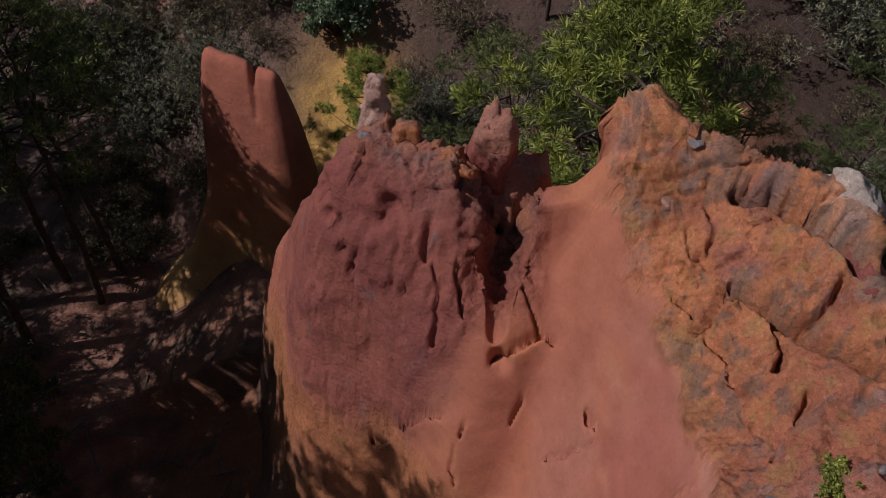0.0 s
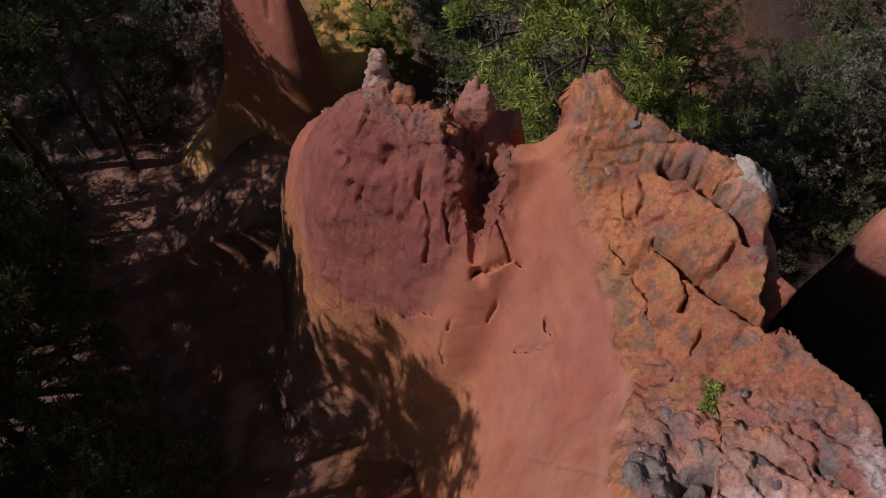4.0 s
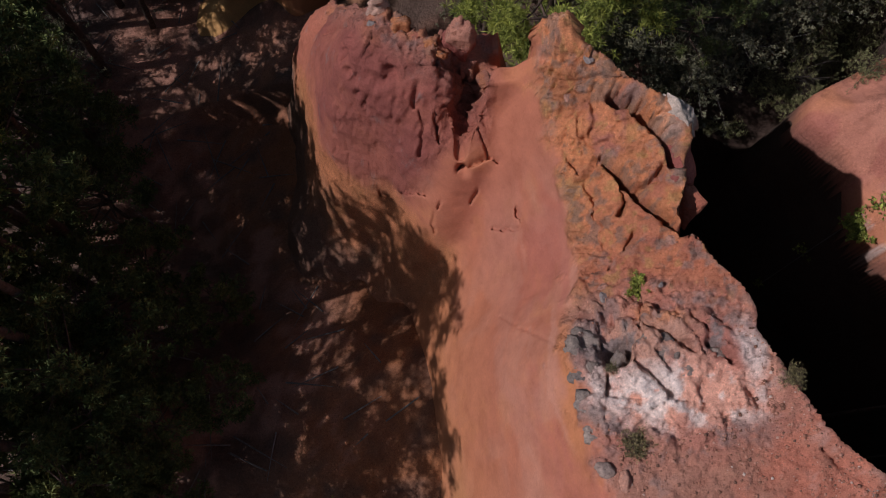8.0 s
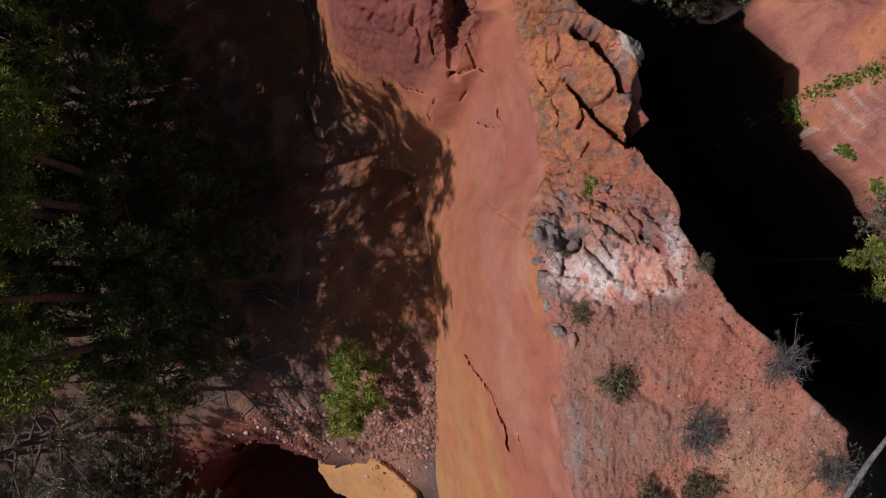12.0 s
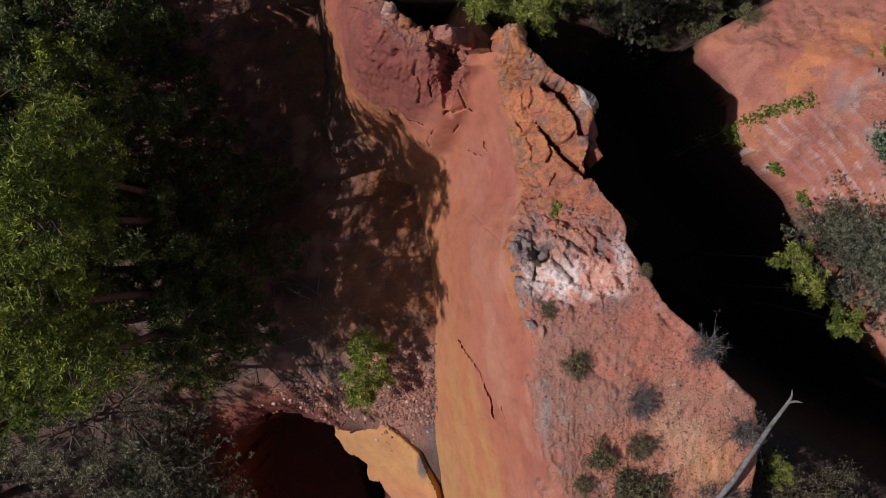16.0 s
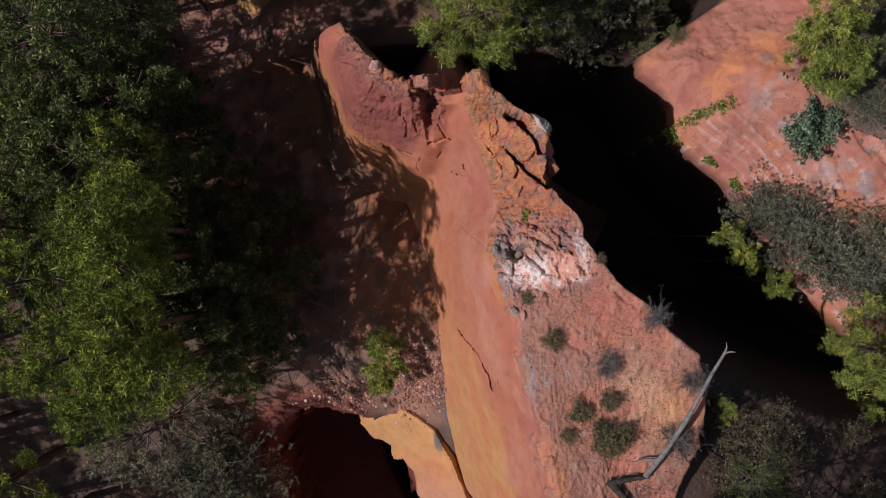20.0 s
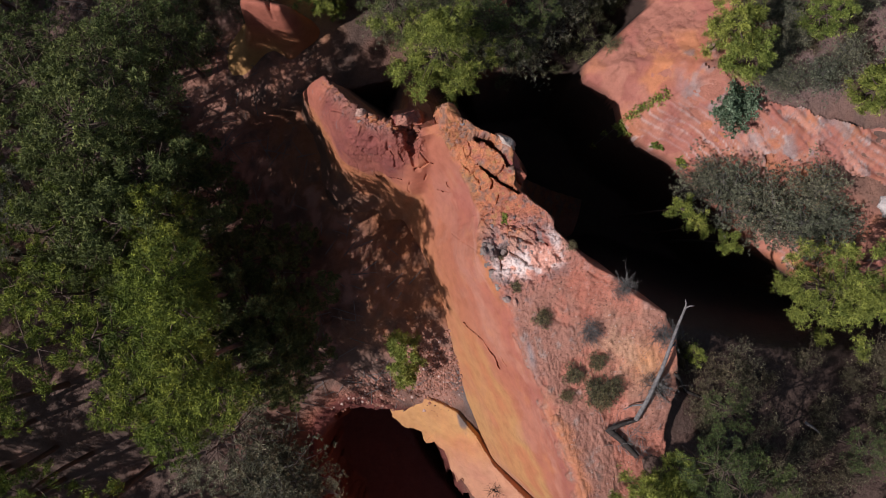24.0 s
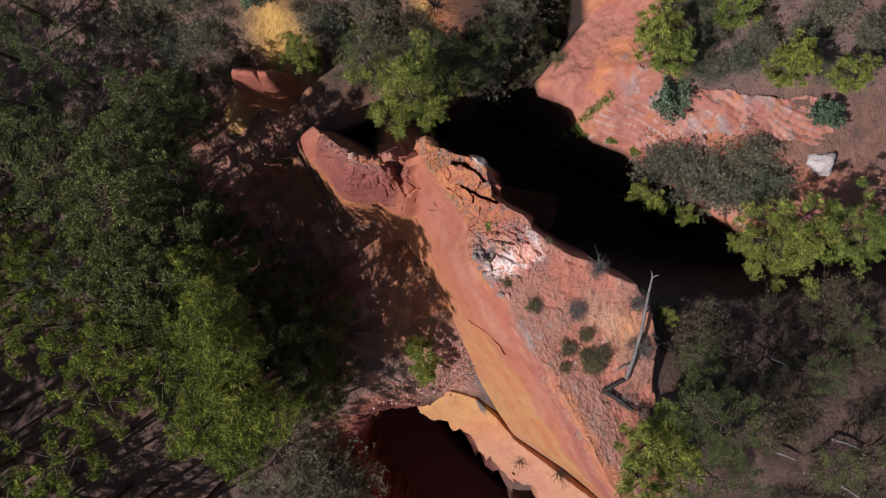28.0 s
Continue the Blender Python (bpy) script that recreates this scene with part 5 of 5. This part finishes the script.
for ix in range(12):
    for iy in range(14):
        x, y = -9.9 - 2.2 * ix + rng.uniform(-0.7, 0.7), -10.4 + 2.2 * iy + rng.uniform(-0.7, 0.7)
        edge = -0.74 * (x + 8.3) - 2.0
        if edge - 3.0 < y < edge or y < -2.5 and x > -14 or y > 8.6 and x > -13 - 0.55 * (y - 8.6):
            continue
        spots.append((x, y, rng.uniform(0.8, 1.08)))
grove(tall_a, [(x, y, k, None) for x, y, k in spots[0::3]], PINES, "pine tree", "pines of the western forest")
grove(tall_b, [(x, y, k, None) for x, y, k in spots[1::3]], PINES, "pine tree", "pines of the western forest")
grove(tall_c, [(x, y, k, None) for x, y, k in spots[2::3]], PINES, "pine tree", "pines of the western forest")
tall_d = pine(5, 13.5, 2.3, 0.5, 40, DULL, 32, 0.15, 0.06, 1.1, 0.27, (0.2, 0.024))
sparse = pine(4, 12.0, 2.0, 0.5, 34, DULL, 14, 0.13, 0.06, 1.2, 0.28)
rows = []
for ix in range(6):
    for iy in range(5):
        x, y = -13.0 - 2.6 * ix + rng.uniform(-0.9, 0.9), 11.2 + 2.7 * iy + rng.uniform(-0.9, 0.9)
        if rng.uniform() < 0.5 or y > 17:
            rows.append((x, y, rng.uniform(0.75, 1.05), None))
grove(tall_d, [(-11.0, 10.0, 0.98, None), (-9.3, 6.9, 0.95, None), (-9.8, 8.7, 0.85, None), (-11.6, 6.7, 0.92, None), (-10.8, 7.8, 0.8, None)], "tall dull green pine with a bare trunk", "pine tree", "pines of the western forest")
rows += [(-9.2, 12.2, 1.05, None), (-10.4, 13.6, 1.0, None), (-8.0, 13.7, 0.86, None), (-7.7, 14.6, 0.8, None), (-9.0, 14.4, 0.95, None)]
grove(sparse, rows, "thin pine with a sparse grey-green crown", "pine tree", "pines of the western forest")

ashen = pine(6, 10.5, 1.7, 0.45, 34, GREY, 20, 0.12, 0.07, 1.2, 0.26, (0.16, 0.014))
grove(ashen, [(-8.4, -1.6, 0.95, None), (-11.8, 9.2, 0.8, None), (-14.6, 8.2, 1.05, None)], "feathery grey-olive tree with fine branches", "tree", "grey trees of the western forest")

# low shaded trees under the pines
under = pine(11, 6.0, 1.5, 0.3, 26, DULL, 26, 0.07, 0.09, 1.1, 0.3, (0.19, 0.022))
low = [(-9.6, 3.0, 1.1, None), (-9.9, 0.9, 1.1, None), (-10.6, 4.8, 1.1, None), (-11.2, 2.2, 1.2, None), (-7.0, -0.2, 0.7, None), (-6.6, 1.9, 0.65, None), (-7.2, 2.6, 0.8, None), (-6.6, 0.7, 0.75, None), (-7.6, 4.6, 0.7, None), (-6.0, 3.7, 0.6, None), (-5.6, 1.9, 0.55, None), (-7.0, -0.9, 0.6, None), (-6.6, 5.9, 0.55, None), (-8.3, 7.9, 0.7, None), (-5.0, 4.9, 0.4, None), (-5.3, 0.2, 0.45, None), (-9.2, 4.7, 0.8, None), (-8.8, 9.6, 0.6, None), (-4.4, 2.7, 0.4, None)]
grove(under, low, "low dull green tree in the shade of the pines", "tree", "low trees of the western forest")

# pines round the gorge
broad = clump_pine(7, 11.0, 2.3, 6.0, 74, PINE_YOUNG, 0.16, 26, 24, (0.18, 0.010), (0.34, 0.5), 0.04)
grove(broad, [(3.05, 10.3, 1.0, -8.6), (14.8, -1.7, 0.95, None), (17.0, -2.8, 0.75, None), (-1.15, 14.8, 0.45, -7.4)], "bright green pine with a broad dense crown", "pine tree", "pines round the gorge")
slim = pine(8, 9.0, 1.5, 0.5, 28, DULL, 15, 0.09, 0.06, 1.5, 0.26, (0.15, 0.0075), 13)
grove(slim, [(1.6, 12.6, 0.8, -7.6), (4.6, 11.9, 0.75, None), (6.0, 10.6, 0.62, None), (7.4, 11.5, 0.6, None), (5.0, 11.6, 0.7, None), (8.6, 13.6, 0.6, None), (-1.2, 19.5, 0.8, None), (2.6, 18.5, 0.8, None), (6.0, 19.0, 0.9, None), (10.0, 17.5, 0.8, None), (13.3, -7.2, 0.6, None), (15.5, -6.0, 0.55, None), (12.0, -10.4, 0.6, None), (14.6, -11.2, 0.6, None), (17.5, -9.0, 0.6, None), (7.6, -5.8, 0.85, None), (8.6, -6.9, 0.9, None), (7.3, -8.2, 0.9, None), (8.9, -4.6, 0.55, None)], "thin dark pine with a sparse crown", "pine tree", "pines round the gorge")
gorge_pine = clump_pine(17, 13.6, 0.5, 1.2, 6, PINE_YOUNG, 0.1, 20, 20, (0.18, 0.011), (0.22, 0.34), 0.01)
grove(gorge_pine, [(10.4, 2.4, 1.0, None), (11.1, 1.3, 0.97, None), (12.2, 0.6, 0.95, None)], "slender pine that rises from the gorge to a small green top", "pine tree", "pines round the gorge")
young = clump_pine(9, 3.4, 1.05, 2.9, 32, PINE_YOUNG, 0.06, 20, 18, (0.17, 0.011), (0.2, 0.34), 0.03)
grove(young, [(17.6, 4.8, 0.9, None), (13.3, 8.2, 1.3, None), (13.6, 7.1, 1.1, None), (5.6, -6.6, 1.2, None), (4.9, -7.9, 1.2, None), (6.5, -7.4, 1.2, None), (6.9, -6.2, 0.9, None), (20.0, 3.4, 1.0, None), (16.6, 7.9, 1.0, None), (18.2, 4.9, 1.0, None), (14.9, 10.0, 1.0, None), (17.2, 10.6, 1.0, None), (20.6, 8.6, 1.0, None), (8.9, -2.8, 0.45, None), (-1.0, 14.7, 0.75, None)], "young bright green bushy pine", "pine tree", "young pines")

sapling = clump_pine(19, 3.0, 0.66, 2.0, 17, PINE_YOUNG, 0.05, 22, 20, (0.17, 0.011), (0.2, 0.32), 0.03)
grove(sapling, [(-1.5, -0.55, 1.0, None), (-1.62, -1.5, 0.95, None)], "slim young green pine beside the smooth yellow slab", "pine tree", "saplings beside the slab")

# broad-leaved and grey bushes
grey_bush = shrub(21, "grey_shrub", 1.25, 2.2, True, GREY, 1500, (0.07, 0.011), 30, TWIG, 13)
grove(grey_bush, [(12.7, 2.4, 1.25, None), (13.8, 1.3, 1.1, None), (11.9, 3.2, 0.8, None), (14.8, 0.4, 1.0, None), (-8.6, -4.7, 1.4, None), (-9.9, -5.8, 1.2, None), (-7.6, -6.4, 1.0, None), (1.9, 14.5, 1.1, None), (3.6, 13.6, 0.9, None), (5.3, 11.2, 1.0, None), (6.6, 10.6, 0.9, None), (7.6, 11.4, 0.9, None), (4.4, 12.2, 0.9, None), (9.0, 12.6, 0.9, None), (10.4, 13.8, 1.0, None), (15.4, 1.9, 0.8, None), (15.8, 0.4, 0.8, None), (-9.2, 9.6, 0.9, None), (-10.6, 11.9, 1.0, None), (0.2, 15.9, 0.8, None), (-5.3, 17.9, 0.9, None), (-7.4, 18.4, 1.0, None), (9.5, 17.0, 1.2, None), (11.5, 16.5, 1.2, None), (8.4, 19.0, 1.3, None), (12.5, 19.0, 1.3, None), (-4.4, 20.5, 1.2, None), (-6.2, 20.8, 1.2, None), (-8.6, 20.2, 1.2, None), (4.4, 17.0, 1.1, None), (3.0, 16.2, 1.0, None), (15.2, 6.0, 0.5, None), (16.4, 5.8, 0.6, None), (15.6, 8.6, 0.6, None), (17.4, 6.3, 0.6, None), (19.2, 5.6, 0.7, None), (14.6, 6.4, 0.45, None), (14.4, 8.9, 0.5, None), (15.9, 7.6, 0.5, None), (15.1, 7.2, 0.5, None), (18.6, 8.4, 0.7, None), (20.6, 6.4, 0.7, None), (16.6, 9.6, 0.6, None), (21.6, 4.6, 0.6, None), (19.6, 4.0, 0.5, None)], "spreading grey-green shrub with bare twigs", "shrub", "grey shrubs")
oak = shrub(22, "evergreen_oak", 0.95, 1.7, True, OAK, 1500, (0.10, 0.035), 22, BARK, 6)
grove(oak, [(13.3, 5.6, 1.0, None), (-2.3, 18.4, 0.9, None), (19.0, 2.2, 0.8, None)], "rounded evergreen oak bush with silvery leaves", "bush", "oak bushes")
vine = shrub(23, "cliff_plant", 0.5, 0.5, True, PINE_YOUNG, 420, (0.10, 0.045), 10, TWIG, 5)
grove(vine, [(9.55, 6.1, 0.9, None), (10.6, 4.95, 0.6, None), (11.4, 4.1, 0.6, None), (3.45, 3.5, 0.42, None)], "leafy green plant rooted in the bare rock", "plant", "cliff plants")
DRY = leaf_material("dry_leaves", (0.12, 0.10, 0.055), (0.38, 0.31, 0.17), 0.8, 0.1)
rows = [(x, 10.1 - 0.1 * (x - 6) + 0.35 * math.sin(3.1 * x), 0.75 + 0.2 * math.sin(2.3 * x), None) for x in np.arange(4.3, 9.9, 0.6)]
rim_bush = shrub(28, "dark_shrub", 1.0, 1.5, True, leaf_material("olive_leaves", (0.12, 0.12, 0.06), (0.36, 0.36, 0.19), 0.7, 0.12), 900, (0.08, 0.014), 26, BARK, 7)
grove(rim_bush, rows + [(9.3, 10.9, 0.9, None), (9.9, 11.6, 0.9, None), (8.9, 11.9, 0.8, None), (10.9, 11.9, 0.9, None), (10.3, 10.9, 0.9, None), (11.0, 13.0, 1.0, None), (11.6, 12.2, 0.9, None), (12.1, 13.4, 1.0, None), (9.9, 12.6, 1.0, None)], "dark brown-green shrub on the gorge's rim", "shrub", "shrubs on the gorge's rim")
tuft = shrub(24, "dry_bush", 0.42, 0.36, True, DRY, 420, (0.06, 0.010), 26, BARK, 6)
grove(tuft, [(3.25, 1.08, 0.62, None), (3.85, -0.1, 1.5, None), (2.95, 2.2, 0.4, None), (4.45, -2.3, 1.7, None), (4.95, -2.95, 2.1, None), (5.3, -2.1, 1.5, None), (5.55, -3.0, 2.0, None), (3.95, -2.95, 1.1, None), (5.15, -3.4, 1.8, None), (5.4, 2.05, 0.8, None)], "low brown dry bush on the stony crest", "bush", "dry bushes on the crest")
bare = shrub(25, "grey_bush", 0.45, 0.5, True, leaf_material("ashen_twigs", (0.10, 0.09, 0.085), (0.24, 0.22, 0.21), 0.9, 0.05), 300, (0.09, 0.006), 34, TWIG, 6)
grove(bare, [(5.3, -1.0, 1.1, None), (6.78, 0.25, 0.95, None), (7.7, -1.7, 1.0, None), (7.1, -3.4, 1.2, None), (3.8, -0.25, 0.5, None), (8.4, -2.2, 1.0, None)], "leafless ash-grey bush on the crest", "bush", "grey bushes on the crest")
heath = shrub(26, "heather_bush", 0.8, 0.9, True, HEATHER, 700, (0.07, 0.012), 24, BARK, 6)
rows = []
while len(rows) < 120:
    x, y = rng.uniform(8.5, 22), rng.uniform(-13, -2.5)
    if y < -2.6 - 0.28 * (x - 9):
        rows.append((x, y, rng.uniform(0.7, 1.4), None))
while len(rows) < 205:
    x, y = rng.uniform(13.5, 25), rng.uniform(2.5, 14)
    if y > 6.3 - 0.33 * (x - 13):
        rows.append((x, y, rng.uniform(0.45, 1.05), None))
while len(rows) < 285:
    x, y = rng.uniform(-16, 12), rng.uniform(13, 25)
    if not (-6.5 < x < -0.3 and y < 18) and not (4.8 < x < 8.8 and y < 16.6):
        rows.append((x, y, rng.uniform(0.7, 1.3), None))
while len(rows) < 308:
    x, y = rng.uniform(3.2, 12), rng.uniform(10.6, 16)
    if not (5.0 < x < 8.8 and y > 11.4) and not (x > 8.0 and y < 12):
        rows.append((x, y, rng.uniform(0.7, 1.3), None))
while len(rows) < 393:
    x, y = rng.uniform(-9, 16), rng.uniform(15, 27)
    if not (-4.2 < x < -0.6 and y < 18.5) and not (5.0 < x < 8.8 and y < 16.6):
        rows.append((x, y, rng.uniform(0.9, 1.7), None))
grove(heath, rows, "brown heather bush of the undergrowth", "bush", "heather")

# the dead tree that leans out over the gorge
dead = new("dead_tree")
tr = [(6.1, -4.33, 4.0, 0.067), (6.6, -3.75, 4.2, 0.062), (7.32, -2.8, 4.4, 0.056), (7.79, -2.07, 4.48, 0.048), (8.2, -1.45, 4.5, 0.041), (8.45, -1.1, 4.55, 0.036), (8.6, -0.88, 4.58, 0.034)]
part("trunk", tubes("trunk", [[(x, y, z, 1.3 * r) for x, y, z, r in tr]], 9), DEADWOOD, dead, "bleached split trunk")
part("fork", tubes("fork", [[(8.56, -0.93, 4.57, 0.04), (8.72, -0.9, 4.62, 0.03), (8.86, -0.93, 4.64, 0.012)]], 6), DEADWOOD, dead)
part("fork", tubes("fork", [[(8.58, -0.9, 4.58, 0.036), (8.62, -0.76, 4.66, 0.026), (8.6, -0.62, 4.72, 0.01)]], 6), DEADWOOD, dead)
part("branch", tubes("branch", [[(7.75, -2.12, 4.45, 0.045), (8.0, -2.12, 4.1, 0.035), (8.15, -1.95, 3.8, 0.02)]], 6), DEADWOOD, dead)
part("branch", tubes("branch", [[(6.5, -3.86, 4.15, 0.05), (6.1, -3.8, 4.1, 0.03), (5.75, -3.85, 4.15, 0.012)]], 6), DEADWOOD, dead)
part("branch", tubes("branch", [[(7.0, -3.22, 4.3, 0.04), (7.15, -3.7, 3.95, 0.03), (7.4, -4.1, 3.8, 0.012)]], 6), DEADWOOD, dead)
tagged(dead, "bleached dead tree leaning out over the gorge", "dead tree")
CHAR = bark_material("charred_wood", (0.02, 0.017, 0.015), (0.075, 0.06, 0.05))
snag = shrub(27, "bare_bush", 1.0, 1.5, False, GREY, 100, (0.05, 0.01), 18, CHAR)
grove(snag, [(5.7, 14.6, 1.0, None), (2.3, -9.3, 0.8, None), (0.7, -8.2, 0.6, None), (9.2, 10.6, 0.9, None), (7.8, 10.4, 0.8, None), (6.6, 9.9, 0.7, None), (8.0, 13.4, 1.1, None), (6.6, 12.4, 0.8, None)], "leafless blackened bush on orange earth", "bush", "blackened bushes")
log = new("fallen_log")
part("trunk", tubes("trunk", [[(5.05, -4.35, height_at(5.05, -4.35) + 0.1, 0.12), (5.45, -4.9, height_at(5.45, -4.9) + 0.12, 0.11), (5.85, -5.6, height_at(5.85, -5.6) + 0.12, 0.09)]], 9), CHAR, log)
part("branch", tubes("branch", [[(5.1, -4.4, height_at(5.1, -4.4) + 0.15, 0.09), (5.7, -4.35, height_at(5.7, -4.35) + 0.2, 0.08), (6.2, -4.35, height_at(6.2, -4.35) + 0.2, 0.05)]], 8), CHAR, log)
tagged(log, "charred fallen log on the stony slope", "log")
for line in ([(7.85, -3.1, 3.85, 0.07), (8.24, -4.0, 2.75, 0.065), (9.09, -4.65, 2.5, 0.055), (10.4, -4.7, 2.1, 0.02)], [(9.06, -4.7, 2.5, 0.045), (9.36, -5.5, 2.45, 0.035), (9.5, -6.27, 2.5, 0.012)], [(9.38, -4.7, 2.4, 0.035), (9.75, -5.2, 2.4, 0.028), (9.9, -5.8, 2.35, 0.01)]):
    part("branch", tubes("branch", [[(x, y, height_at(x, y) + 0.14, r) for x, y, z, r in line]], 7), CHAR, log)
for ax, ay, bx2, by2 in ((12.6, -12.0, 13.5, -13.4), (13.1, -10.2, 14.1, -11.1), (10.7, -9.7, 11.3, -10.3), (12.3, -6.3, 12.8, -6.9), (16.4, -7.5, 17.3, -8.4)):
    fallen = part("dead_log", tubes("dead_log", [[(ax, ay, height_at(ax, ay) + 0.35, 0.06), ((ax + bx2) / 2, (ay + by2) / 2 + 0.04, height_at((ax + bx2) / 2, (ay + by2) / 2) + 0.4, 0.05), (bx2, by2, height_at(bx2, by2) + 0.35, 0.025)]], 7), DEADWOOD)
    tagged(fallen, "bleached fallen trunk caught in the undergrowth", "dead wood", "fallen trunks")
twigs = []
for k in range(34):
    x, y = 5.75 + rng.normal() * 0.4, -4.85 + rng.normal() * 0.35
    a, ln = rng.uniform(0, 6.28), rng.uniform(0.3, 0.9)
    z = height_at(x, y) + rng.uniform(0.04, 0.2)
    twigs.append([(x, y, z, 0.014), (x + math.cos(a) * ln * 0.5, y + math.sin(a) * ln * 0.5, z + rng.uniform(0, 0.15), 0.011), (x + math.cos(a + 0.3) * ln, y + math.sin(a + 0.3) * ln, z + rng.uniform(-0.02, 0.2), 0.004)])
brush = part("brushwood", tubes("brushwood", twigs, 4), DEADWOOD)
tagged(brush, "tangle of bleached dead twigs beside the log", "brushwood", kind="stuff")

# fallen sticks on the forest floor
sticks = []
for k in range(420):
    x, y = rng.uniform(-15, -0.5), rng.uniform(-4, 20)
    if x > float(toe_x(y)) - 0.4:
        continue
    a, ln = rng.uniform(0, 6.28), rng.uniform(0.3, 1.6)
    x2, y2 = x + math.cos(a) * ln, y + math.sin(a) * ln
    z, z2 = (float(ground_height(np.array([[p]]), np.array([[q]]))[0, 0]) + 0.05 for p, q in ((x, y), (x2, y2)))
    sticks.append([(x, y, z, 0.022), ((x + x2) / 2, (y + y2) / 2, (z + z2) / 2 + 0.05, 0.018), (x2, y2, z2 + 0.05, 0.006)])
tagged(part("fallen_sticks", tubes("fallen_sticks", sticks, 4), TWIG), "dry grey sticks strewn over the forest floor", "sticks", kind="stuff")

# a leafy runner lying over the bank's edge
rng = np.random.default_rng(61)
run = [(9.15 + 1.95 * t, 6.0 + 0.95 * t + 0.12 * math.sin(5 * t)) for t in np.linspace(0, 1, 12)]
line = [(x, y, height_at(x, y) + 0.16 + 0.06 * rng.normal(), 0.018 - 0.001 * k) for k, (x, y) in enumerate(run)]
runner = new("cliff_runner")
part("stem", tubes("stem", [line], 5), TWIG, runner)
tips = np.repeat(np.array(line)[:, :3], 26, 0) + rng.normal(size=(12 * 26, 3)) * (0.11, 0.11, 0.07)
part("foliage", blades("foliage", rng, tips, rng.normal(size=tips.shape) * 0.5 + (0, 0, 0.6), 4, 0.09, 0.03), PINE_YOUNG, runner)
tagged(runner, "bright green leafy runner over the bare bank", "plant", "cliff plants")
